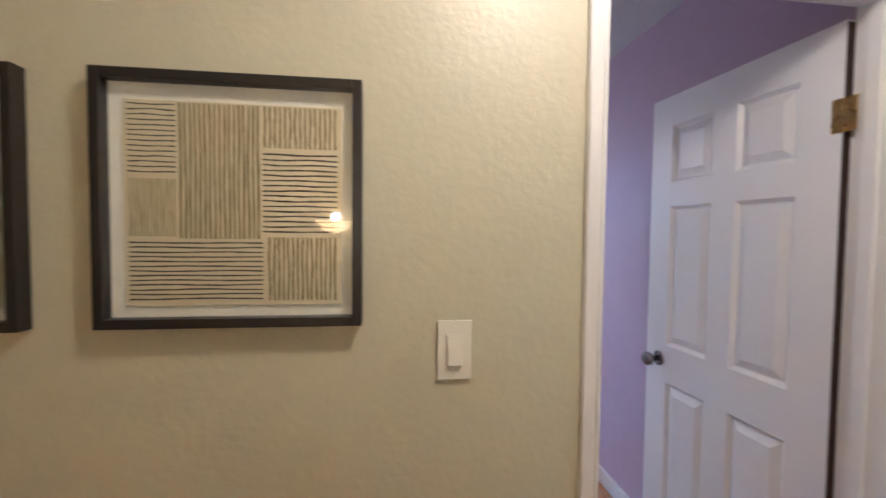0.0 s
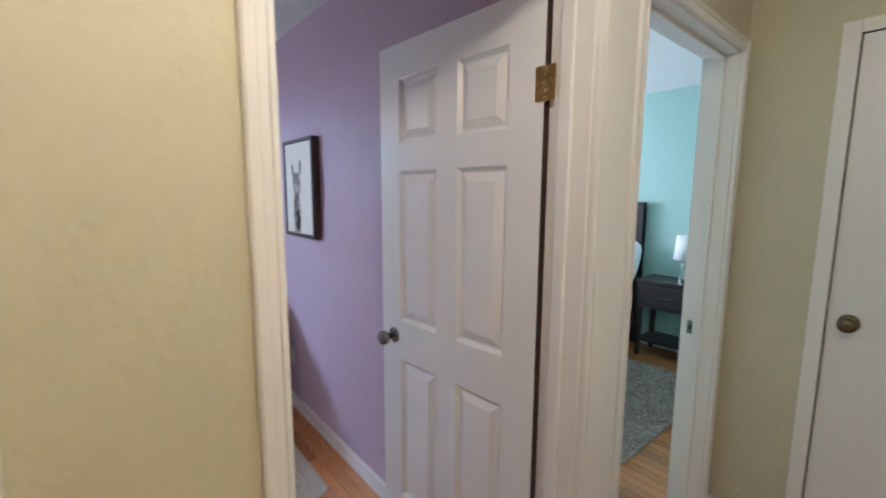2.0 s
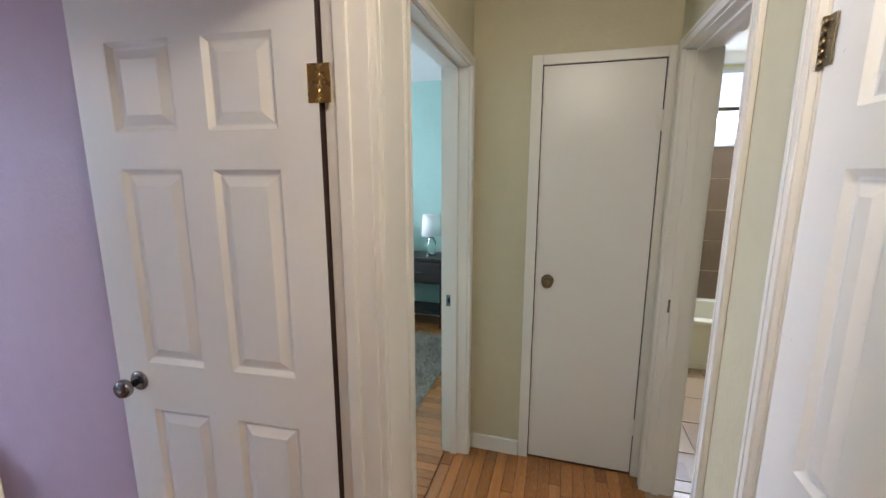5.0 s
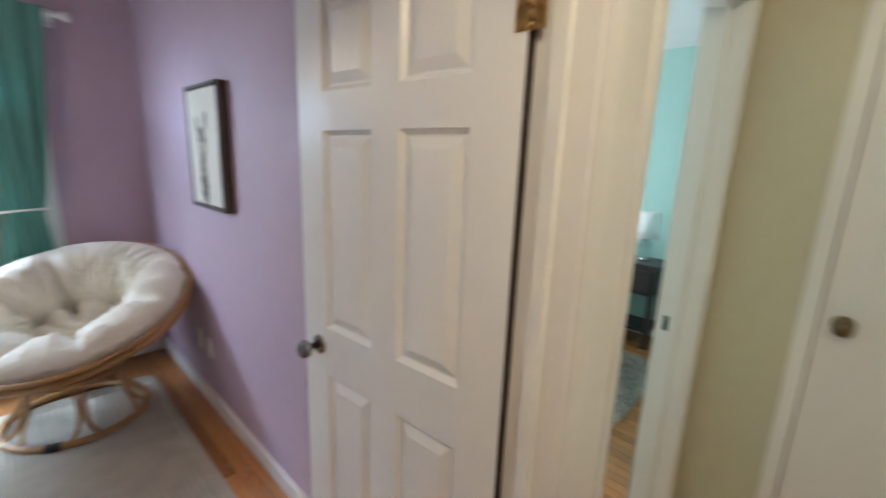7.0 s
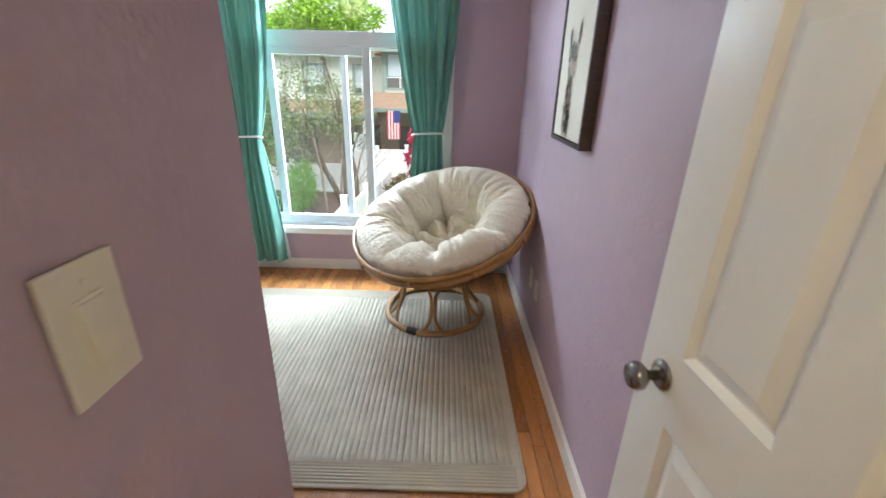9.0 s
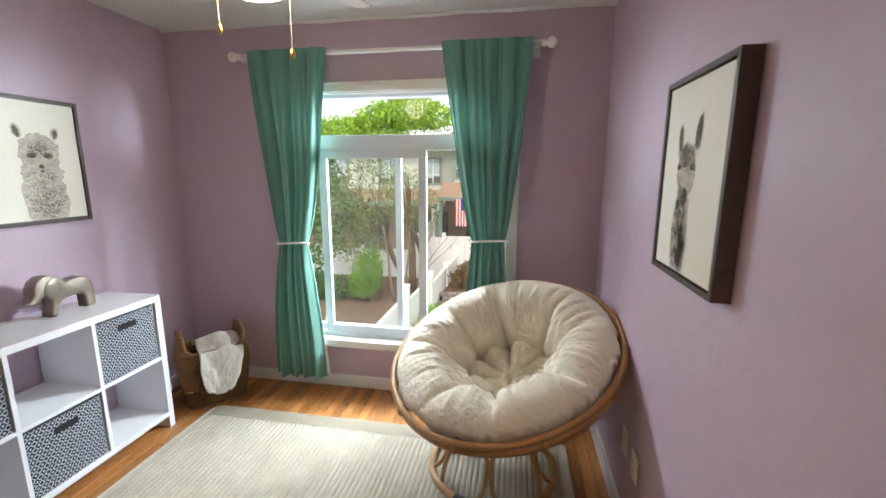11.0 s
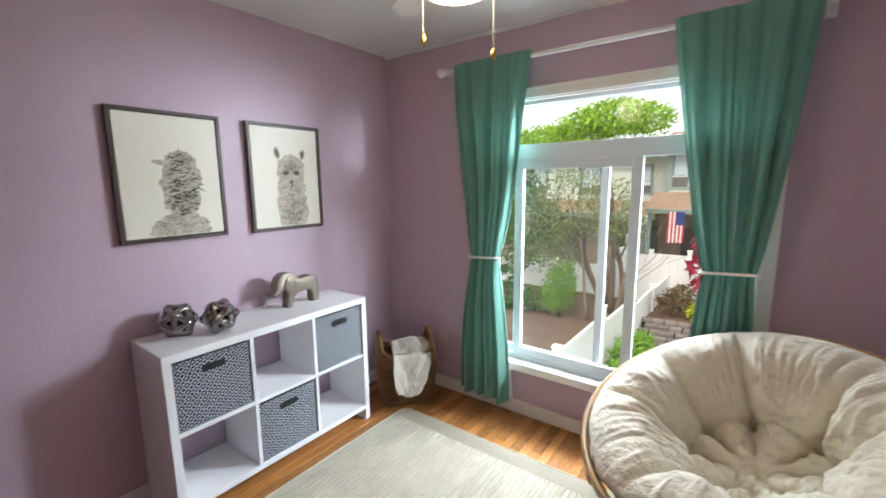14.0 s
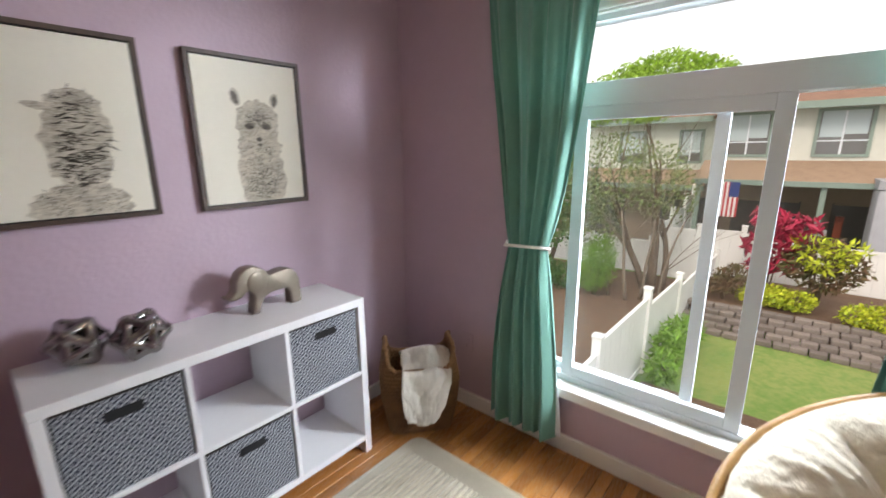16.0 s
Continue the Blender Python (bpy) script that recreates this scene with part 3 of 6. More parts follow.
lamp = thing("ceiling_lamp", pose(0.50, 0.55, 2.44), "flush frosted dome lamp on the hall ceiling", "lamp")
part("canopy", lathe(bmesh.new(), [(0.15, -0.03), (0.155, 0.0)], 32), M_TRIM, lamp, "", True)
part("dome", lathe(bmesh.new(), [(0.02, -0.115), (0.08, -0.10), (0.12, -0.07), (0.14, -0.03)], 32), M_LAMP, lamp, "glowing frosted glass dome", True)
sc = thing("wall_sconce", pose(-0.28, -1.02, 1.43), "amber glass bowl sconce on the landing wall", "lamp")
part("bowl", lathe(bmesh.new(), [(0.02, 0.0), (0.07, 0.02), (0.11, 0.06), (0.135, 0.085), (0.132, 0.088), (0.10, 0.06), (0.02, 0.02)], 28), M_AMBER, sc, "glowing amber glass bowl", True)
part("bracket", boxes((-0.03, -0.10, -0.03, 0.03, 0.0, 0.02), bevel=0.004), M_BRONZE, sc)

# ---- mauve room: window ----
win = thing("window_1", pose(0, 4.40, 0), "white vinyl sliding window, partly open, with a transom pane", "window", kind="structure")
X0, X1, Z0, Z1 = -0.70, 0.785, 0.36, 2.015
for r in ((X0, 0.03, Z0, X0 + 0.04, 0.115, Z1), (X1 - 0.04, 0.03, Z0, X1, 0.115, Z1), (X0 + 0.04, 0.03, Z0, X1 - 0.04, 0.115, Z0 + 0.035),
          (X0 + 0.04, 0.03, Z1 - 0.03, X1 - 0.04, 0.115, Z1), (X0 + 0.04, 0.025, 1.66, X1 - 0.04, 0.115, 1.755)):
    part("window_frame", boxes(r, bevel=0.003), M_VINYL, win)


def sash(x0, x1, z0, z1, y, stile=0.045):
    s = part("sash", boxes((x0, y, z0, x0 + stile, y + 0.03, z1), (x1 - stile, y, z0, x1, y + 0.03, z1), (x0 + stile, y, z0, x1 - stile, y + 0.03, z0 + stile),
                           (x0 + stile, y, z1 - stile, x1 - stile, y + 0.03, z1), bevel=0.003), M_VINYL, win, "white sliding sash")
    pane_ = part("pane", boxes((x0 + stile, y + 0.012, z0 + stile, x1 - stile, y + 0.016, z1 - stile)), M_SASH_GLASS, s)
    pane_.visible_shadow = False


sash(-0.475, 0.262, 0.392, 1.66, 0.035, 0.054)
sash(-0.66, 0.085, 0.392, 1.66, 0.075)
tp = part("transom_pane", boxes((X0 + 0.04, 0.07, 1.755, X1 - 0.04, 0.074, Z1 - 0.03)), M_TRANSOM_GLASS, win)
tp.visible_shadow = False
for x0, x1, bead in ((-0.765, -0.70, -0.765), (0.785, 0.85, 0.836)):
    part("casing", boxes((x0, -0.014, 0.365, x1, -0.001, 2.075), (bead, -0.021, 0.365, bead + 0.014, -0.014, 2.075),
                         (x0 + 0.024, -0.017, 0.365, x0 + 0.034, -0.014, 2.06), bevel=0.002), M_TRIM, win)
part("head_casing", boxes((-0.70, -0.014, 2.015, 0.785, -0.001, 2.075), (-0.751, -0.021, 2.061, 0.836, -0.014, 2.075),
                          (-0.70, -0.018, 2.018, 0.785, -0.014, 2.028), bevel=0.002), M_TRIM, win)
part("window_sill", boxes((-0.785, -0.052, 0.312, 0.87, 0.03, 0.365), bevel=0.008), M_TRIM, win)
part("lining", boxes((-0.699, 0.0, 0.361, -0.692, 0.03, 2.014), (0.777, 0.0, 0.361, 0.784, 0.03, 2.014), (-0.692, 0.0, 2.007, 0.777, 0.03, 2.014)), M_TRIM, win)

rod = thing("curtain_rod", pose(0, 4.31, 2.228), "white curtain rod with round finials above the window", "curtain rod")
part("pole", tube(bmesh.new(), [(-0.915, 0, 0), (0.955, 0, 0)], 0.013, 12), M_TRIM, rod, "", True)
for sx, x in ((-1, -0.915), (1, 0.955)):
    mt = Matrix.Translation((x, 0, 0)) @ Matrix.Rotation(radians(90 * sx), 4, "Y")
    part("finial", lathe(bmesh.new(), [(0.013, -0.01), (0.020, 0.0), (0.020, 0.008), (0.011, 0.016), (0.024, 0.028), (0.031, 0.045), (0.024, 0.062), (0.006, 0.072)], 20, mt), M_TRIM, rod, "", True)
for x in (-0.885, 0.925):
    part("bracket", boxes((x - 0.012, -0.01, -0.03, x + 0.012, 0.088, -0.012), (x - 0.018, 0.078, -0.06, x + 0.018, 0.088, 0.04), bevel=0.003), M_TRIM, rod)


def curtain(m, top0, top1, tie0, tie1, bot0, bot1, zt, zb, tie_z, folds, seed, label):
    """A gathered curtain panel drawn in by a tie; x across, z up."""
    rnd = random.Random(seed)
    c = thing("curtain", m, label, "curtain", "curtains at the window")
    ph = [rnd.uniform(0, 6.28) for _ in range(4)]

    def edge(z, a, b, d):
        if z > tie_z:
            k = (z - tie_z) / (zt - tie_z)
            return b + (a - b) * (k ** 0.75)
        k = (tie_z - z) / (tie_z - zb)
        return b + (d - b) * (1 - (1 - k) ** 2.0)

    def f(u, v):
        z = zb + (zt - zb) * v
        x0, x1 = edge(z, top0, tie0, bot0), edge(z, top1, tie1, bot1)
        gather = (x1 - x0) / (top1 - top0)
        uu = u + 0.018 * math.sin(ph[0] + 9 * u + 2.2 * z) + 0.01 * math.sin(ph[1] + 3 * z)
        a = 2 * math.pi * folds * uu
        amp = 0.026 * (0.25 + 0.75 * min(1, (zt - z) / 0.5)) * (1.0 + 0.25 * (1 - gather))
        y = amp * (math.sin(a) + 0.4 * math.sin(1.7 * a + ph[2]) + 0.2 * math.sin(3.1 * a + ph[3] + 2 * z)) + 0.010 * math.sin(ph[3] + 5 * z)
        pinch = math.exp(-((z - tie_z) / 0.10) ** 2)
        y *= 1 - 0.5 * pinch
        return (x0 + (x1 - x0) * u + 0.006 * math.cos(a), y, z + 0.006 * math.sin(a * 0.5 + ph[1]) * (1 - v))

    v_, f_ = sheet(f, 130, 90)
    ob = raw("panel", v_, f_, M_TEAL_CLOTH, c, "", True)
    cx, rx = (tie0 + tie1) / 2, (tie1 - tie0) / 2 + 0.012
    part("tieback", tube(bmesh.new(), [(cx + rx * math.cos(k * 0.262), 0.042 * math.sin(k * 0.262), tie_z + 0.012 * math.cos(k * 0.262 + 1)) for k in range(24)], 0.007, 8, True), M_TRIM, c, "white rope tieback", True)
    part("tie_knob", lathe(bmesh.new(), [(0.005, -0.04), (0.005, 0.0), (0.012, 0.004), (0.013, 0.012), (0.004, 0.018)], 12,
                           Matrix.Translation((tie0 - 0.02 if tie0 < 0 else tie1 + 0.02, 0.04, tie_z)) @ Matrix.Rotation(radians(90), 4, "X")), M_TRIM, c)
    def lining(u, v):
        z = zb + 0.02 + (tie_z - 0.32 - zb) * v
        x = edge(z, top1, tie1, bot1) if tie0 < 0 else edge(z, top0, tie0, bot0)
        away = 1 if tie0 < 0 else -1
        return (x + away * (-0.03 + 0.05 * u * (1 - v)), 0.03 + 0.006 * math.sin(9 * z), z)

    v_, f_ = sheet(lining, 6, 24)
    raw("lining_cloth", v_, f_, M_LINEN, c, "white lining edge", True).modifiers.new("thickness", "SOLIDIFY").thickness = 0.002
    return c


curtain(pose(0, 4.286, 0), -0.850, -0.312, -0.712, -0.512, -0.808, -0.428, 2.255, 0.10, 1.05, 4.3, 4, "teal cotton curtain tied back beside the window")
curtain(pose(0, 4.286, 0), 0.378, 0.900, 0.575, 0.772, 0.52, 0.81, 2.255, 0.10, 1.105, 4.8, 9, "teal cotton curtain tied back behind the round chair")

# ---- mauve room: papasan chair ----


def papasan(m):
    c = thing("papasan_chair", m, "round rattan papasan chair with a tufted cream cushion", "chair")
    for z, r, rad in ((0.024, 0.315, 0.020), (0.30, 0.225, 0.018), (0.335, 0.215, 0.014)):
        part("base_ring", tube(bmesh.new(), [(r * math.cos(k * math.pi / 24), r * math.sin(k * math.pi / 24), z) for k in range(48)], rad, 10, True), M_RATTAN, c, "bent rattan ring", True)
    for k in range(6):
        a = k * math.pi / 3 + 0.5
        for s_ in (-1, 1):
            pts = []
            for j in range(11):
                q = j / 10
                bow = 0.17 * (q * (1 - q)) ** 0 * (abs(2 * q - 1) ** 3) * s_
                r = 0.310 + (0.225 - 0.310) * q - 0.03 * math.sin(math.pi * q)
                pts.append((r * math.cos(a + bow + 0.045 * s_), r * math.sin(a + bow + 0.045 * s_), 0.03 + 0.27 * q))
            part("leg", tube(bmesh.new(), pts, 0.011, 8), M_RATTAN, c, "", True)
    # dark repair tape on the base ring
    part("tape", tube(bmesh.new(), [(0.315 * math.cos(k), 0.315 * math.sin(k), 0.024) for k in (-2.10, -2.03, -1.96, -1.89)], 0.024, 10), M_BLACK, c, "black tape wrapped round the ring")
    tilt = Matrix.Translation((0.105, 0.095, 0.372)) @ Matrix.Rotation(radians(-37.7), 4, "Z") @ Matrix.Rotation(radians(22.1), 4, "X")
    R, D = 0.555, 0.29

    def bowl(r, a):
        return Vector((R * r * math.cos(a), R * r * math.sin(a), D * r ** 2.0))

    fr = []
    for lift, rad in ((0.0, 0.019), (0.035, 0.014)):
        part("rim_ring", tube(bmesh.new(), [tilt @ (bowl(1.0 + 0.01 * (lift > 0), k * math.pi / 36) + Vector((0, 0, lift))) for k in range(72)], rad, 10, True), M_RATTAN, c, "bent rattan hoop", True)
    for k in range(8):
        a = k * math.pi / 8
        part("bowl_rib", tube(bmesh.new(), [tilt @ bowl(abs(q), a if q > 0 else a + math.pi) for q in [-1 + j / 8 for j in range(17)]], 0.009, 6), M_RATTAN, c, "", True)
    for r in (0.42, 0.72):
        part("bowl_hoop", tube(bmesh.new(), [tilt @ bowl(r, k * math.pi / 24) for k in range(48)], 0.009, 6, True), M_RATTAN, c, "", True)
    for k in range(10):
        a = k * 0.628
        part("binding", tube(bmesh.new(), [tilt @ (bowl(1.0, a + d) + Vector((0, 0, 0.015))) for d in (-0.022, 0.0, 0.022)], 0.030, 8), M_RATTAN, c, "", True)

    n_lobe = 8

    def ease(x, lo, hi):
        x = max(0.0, min(1.0, (x - lo) / (hi - lo)))
        return x * x * (3 - 2 * x)

    seams = [(k + 0.16 * math.sin(k * 2.3)) * 2 * math.pi / n_lobe - 0.15 for k in range(n_lobe)]
    RIM = 0.86

    def cushion(u, v):
        a = 2 * math.pi * u
        near = min(abs(math.atan2(math.sin(a - s_), math.cos(a - s_))) for s_ in seams)
        wob = noise.noise(Vector((math.cos(a) * 1.7, math.sin(a) * 1.7, 5.2)))
        fat = 1.0 + 0.10 * wob
        if v < 0.66:
            r = RIM * (v / 0.66) ** 0.85
            d = r * R * abs(math.sin(min(near, 1.5)))
            out_ = ease(r, 0.48, 0.86)
            h = 0.135 - 0.030 * ease(r, 0.0, 0.45) + 0.085 * fat * ease(r, 0.40, 0.90)
            # each wedge is a soft pillow between its creases
            h += 0.068 * (1 - math.exp(-(d / 0.060) ** 2)) * (1 - 0.42 * out_) * ease(r, 0.06, 0.42)
            h -= 0.036 * math.exp(-(d / 0.013) ** 2) * (1 - 0.45 * out_) * ease(r, 0.05, 0.38)
            ring = 0.47 + 0.03 * wob
            dr = (r - ring) * R
            h -= 0.036 * math.exp(-(dr / 0.018) ** 2)
            h -= 0.062 * math.exp(-(dr * dr + d * d) / 0.036 ** 2)
            h -= 0.040 * math.exp(-(r * R / 0.035) ** 2)
        else:
            d = R * abs(math.sin(min(near, 1.5)))
            ph = radians(90 - 190 * (v - 0.66) / 0.34)
            r = RIM + 0.185 * math.cos(ph)
            top_ = 0.105 + 0.085 * fat * ease(RIM, 0.40, 0.90) + 0.068 * (1 - math.exp(-(RIM * d / 0.060) ** 2)) * 0.58 - 0.07
            h = 0.07 + top_ * math.sin(ph) if ph > 0 else 0.07 + 0.06 * math.sin(ph)
            h -= 0.022 * math.exp(-(d / 0.022) ** 2) * max(0.0, math.sin(ph))
        p = bowl(r, a)
        slope_ = 2 * D / R * r
        nrm = Vector((-slope_ * math.cos(a), -slope_ * math.sin(a), 1)).normalized()
        soft = ease(r, 0.42, 0.8)
        wr = 0.011 * noise.noise(Vector((p.x * 7, p.y * 7, 3.1))) + 0.008 * noise.noise(Vector((p.x * 18, p.y * 18, 8.1)))
        pull = noise.noise(Vector((math.cos(a) * 9, math.sin(a) * 9, r * 2.5)))
        wr += soft * 0.011 * (1 - 2 * abs(pull)) + soft * 0.012 * noise.noise(Vector((math.cos(a) * 24, math.sin(a) * 24, r * 7 + h * 9)))
        wr -= (1 - soft) * 0.012 * math.exp(-(noise.noise(Vector((p.x * 11, p.y * 11, 1.7))) / 0.10) ** 2)
        return tuple(tilt @ (p + nrm * (h + wr)))

    v_, f_ = sheet(cushion, 336, 110, closed_u=True)
    cu = raw("cushion", v_, f_, M_CREAM_CLOTH, c, "tufted cream cotton cushion", True)
    for a in seams:
        part("tuft_button", lathe(bmesh.new(), [(0.010, 0.0), (0.009, 0.005), (0.003, 0.007)], 10, tilt @ Matrix.Translation(bowl(0.47, a) + Vector((0, 0, 0.040)))), M_CREAM_CLOTH, cu)
    return c


papasan(pose(0.76, 3.735, 0))

# ---- mauve room: rug ----


def ribbed_rug(x0, y0, x1, y1):
    g = thing("area_rug", pose((x0 + x1) / 2, (y0 + y1) / 2, 0), "ribbed pale grey-beige wool rug with banded ends", "rug")
    w, h, cr = (x1 - x0) / 2, (y1 - y0) / 2, 0.06
    bm = bmesh.new()
    outline = []
    for cx, cy, a0 in ((w - cr, h - cr, 0), (-w + cr, h - cr, 90), (-w + cr, -h + cr, 180), (w - cr, -h + cr, 270)):
        for k in range(7):
            a = radians(a0 + 15 * k)
            outline.append((cx + cr * math.cos(a), cy + cr * math.sin(a)))
    lo = [bm.verts.new((x, y, 0.0)) for x, y in outline]
    hi = [bm.verts.new((x, y, 0.008)) for x, y in outline]
    bm.faces.new(hi)
    for i in range(len(lo)):
        j = (i + 1) % len(lo)
        bm.faces.new((lo[i], lo[j], hi[j], hi[i]))
    part("backing", bm, M_RUG_EDGE, g)
    # ribs along the length of the middle field, and across it in the end bands
    n = int(2 * (w - 0.05) / 0.027)

    def ribs(u, v):
        x = -w + 0.04 + u * 2 * (w - 0.04)
        k = u * n
        z = 0.0085 + 0.0085 * abs(math.sin(math.pi * k)) ** 0.6
        y = -h + 0.115 + v * (2 * h - 0.23)
        return (x, y, z + 0.0008 * math.sin(y * 40 + k))

    v_, f_ = sheet(ribs, n * 8, 12)
    raw("ribbed_field", v_, f_, M_RUG, g, "ribbed woven field", False)
    nb = 7
    for sgn in (-1, 1):
        def band(u, v, s=sgn):
            k = v * nb
            y = s * (h - 0.012 - v * 0.104)
            return ((-w + 0.03 + u * 2 * (w - 0.03)) * (1 if s > 0 else -1), y, 0.0085 + 0.0055 * abs(math.sin(math.pi * k)) ** 0.7)
        v_, f_ = sheet(band, 16, nb * 4)
        raw("end_band", v_, f_, M_RUG_EDGE, g, "banded rug end")
    part("binding", tube(bmesh.new(), [(x, y, 0.006) for x, y in outline], 0.007, 6, True), M_RUG_EDGE, g)
    return g


ribbed_rug(-1.055, 2.40, 1.15, 3.99)

# ---- mauve room: cube shelf and what stands on it ----
SX, SY0, SY1, SH = -1.17, 2.634, 3.772, 0.822


def cube_shelf():
    s = thing("cube_shelf", pose(-1.525, SY0, 0), "white six-cube storage shelf against the mauve wall", "shelf")
    d, w = SX + 1.525, SY1 - SY0
    t, st, zb, zm = 0.036, 0.036, 0.075, 0.437
    part("top_board", boxes((0, 0, SH - t, d, w, SH), bevel=0.002), M_LAMINATE, s)
    part("side_board", boxes((0, 0, 0, d, st, SH - t), bevel=0.002), M_LAMINATE, s)
    part("side_board", boxes((0, w - st, 0, d, w, SH - t), bevel=0.002), M_LAMINATE, s)
    part("bottom_board", boxes((0, st, zb, d - 0.001, w - st, zb + 0.028), bevel=0.002), M_LAMINATE, s)
    cell = (w - 2 * st - 2 * 0.018) / 3
    ys = [st, st + cell, st + cell + 0.018, st + 2 * cell + 0.018, st + 2 * cell + 0.036, w - st]
    for k in (1, 3):
        part("divider", boxes((0.004, ys[k], zb + 0.028, d - 0.003, ys[k + 1], SH - t), bevel=0.001), M_LAMINATE, s)
    for k in (0, 2, 4):
        part("shelf_board", boxes((0.004, ys[k], zm, d - 0.003, ys[k + 1], zm + 0.018), bevel=0.001), M_LAMINATE, s)
    part("back_rail", boxes((0.0, st, SH - t - 0.06, 0.012, w - st, SH - t)), M_LAMINATE, s)
    part("screw_cap", lathe(bmesh.new(), [(0.006, 0), (0.005, 0.001)], 10, Matrix.Translation((d - 0.03, 0, SH - 0.05)) @ Matrix.Rotation(radians(90), 4, "X")), M_GROUT, s)
    return [(SY0 + ys[k], SY0 + ys[k + 1]) for k in (0, 2, 4)], zb + 0.028, zm


cells, z_low, z_mid = cube_shelf()


def fabric_bin(y0, y1, z, h):
    b = thing("storage_bin", pose(-1.50, y0 + 0.006, z), "square fabric storage bin in navy and white diamonds", "storage bin", "fabric bins in the shelf")
    w, d = y1 - y0 - 0.012, SX - 0.012 + 1.50
    part("front_panel", boxes((d - 0.008, 0, 0, d, w, h), bevel=0.003), M_BIN, b)
    part("side_panel", boxes((0, 0, 0, d - 0.008, 0.005, h)), M_BIN, b)
    part("side_panel", boxes((0, w - 0.005, 0, d - 0.008, w, h)), M_BIN, b)
    part("back_panel", boxes((0, 0.005, 0, 0.005, w - 0.005, h)), M_BIN, b)
    part("base_panel", boxes((0.005, 0.005, 0, d - 0.008, w - 0.005, 0.005)), M_BIN, b)
    part("rim_binding", boxes((d - 0.010, 0, h, d + 0.001, w, h + 0.006), (d - 0.010, -0.002, 0, d + 0.001, 0, h)), M_BLACK, b, "black edge binding")
    part("handle_slot", boxes((d, w / 2 - 0.052, h - 0.075, d + 0.002, w / 2 + 0.052, h - 0.042), bevel=0.0008), M_DARK, b, "black handle slot")


fabric_bin(*cells[0], z_mid + 0.018, 0.318)
fabric_bin(*cells[2], z_mid + 0.018, 0.318)
fabric_bin(*cells[1], z_low, 0.318)


def orb(m):
    """An open ball of chromed bars round twelve rounded openings."""
    o = thing("decorative_orb", m, "open geometric orb of dark chrome bars", "ornament", "chrome orbs on the shelf")
    R = 0.070
    g = (1 + 5 ** 0.5) / 2
    ico = [Vector(v).normalized() for a in (-1, 1) for b in (-g, g) for v in ((0, a, b), (a, b, 0), (b, 0, a))]
    bm = bmesh.new()
    vs = [bm.verts.new(v * R) for v in ico]
    bmesh.ops.convex_hull(bm, input=vs)
    dirs = [(e.verts[0].co.copy(), e.verts[1].co.copy()) for e in bm.edges]
    bm.free()
    bars = bmesh.new()
    for a, b in dirs:
        pts = [a.lerp(b, q / 6) * 0.97 for q in range(7)]
        tube(bars, pts, 0.008, 8, radii=[0.023, 0.0205, 0.0182, 0.0172, 0.0182, 0.0205, 0.023])
    for v in ico:
        bmesh.ops.create_icosphere(bars, subdivisions=2, radius=0.0232, matrix=Matrix.Translation(v * R * 0.955))
    body = part("lattice", bars, M_CHROME, o, "", True)
    body.rotation_euler = (0.3, 0.5, 0.2)
    body.location = (0, 0, R * 0.97 + 0.008)
    return o


first_orb = orb(pose(-1.397, 2.795, SH, 0, 0, 20))
copy_thing(first_orb, pose(-1.302, 2.943, SH, 0, 0, 75))


def elephant(m):
    """A stylised slab elephant figure: one smooth mesh."""
    side_ = [(-0.1452, 0.0851), (-0.1441, 0.075), (-0.1254, 0.0672), (-0.099, 0.0717), (-0.0792, 0.0869), (-0.066, 0.0897), (-0.0572, 0.0777), (-0.0539, 0.0619), (-0.0594, 0.0306), (-0.0649, 0.0027), (-0.0396, 0), (-0.0297, 0.0325),
             (-0.0154, 0.055), (0.0088, 0.0642), (0.0418, 0.0656), (0.0704, 0.0633), (0.0803, 0.0467), (0.0814, 0.0003), (0.1221, 0), (0.1221, 0.0416), (0.1199, 0.0859), (0.1122, 0.111), (0.0946, 0.1307), (0.0704, 0.1381),
             (0.0418, 0.136), (0.011, 0.1288), (0.0044, 0.134), (-0.0066, 0.1485), (-0.0264, 0.163), (-0.0506, 0.1704), (-0.077, 0.1681), (-0.099, 0.1531), (-0.1122, 0.1283), (-0.1144, 0.1), (-0.1276, 0.084)]
    bm = bmesh.new()
    front = [bm.verts.new((x, -0.026, z)) for x, z in side_]
    back = [bm.verts.new((x, 0.026, z)) for x, z in side_]
    bm.faces.new(front)
    bm.faces.new(list(reversed(back)))
    n = len(side_)
    for k in range(n):
        bm.faces.new((front[(k + 1) % n], front[k], back[k], back[(k + 1) % n]))
    bmesh.ops.recalc_face_normals(bm, faces=bm.faces)
    bmesh.ops.bevel(bm, geom=[e for e in bm.edges if abs(e.verts[0].co.y - e.verts[1].co.y) < 1e-6], offset=0.007, segments=3, profile=0.5, affect="EDGES")
    for y in (-0.026, 0.026):
        bmesh.ops.create_uvsphere(bm, u_segments=20, v_segments=12, radius=1, matrix=Matrix.Translation((-0.042, y, 0.112)) @ Matrix.Diagonal((0.034, 0.005, 0.038, 1)))
    e = part("elephant_figurine", bm, M_PEWTER, None, "", True)
    e.matrix_world = m
    return tagged(e, "pewter-grey stylised elephant figurine on the white shelf", "figurine")


elephant(pose(-1.385, 3.42, SH, 0, 0, 92) @ Matrix.Scale(1.22, 4))

# ---- mauve room: basket with a throw ----


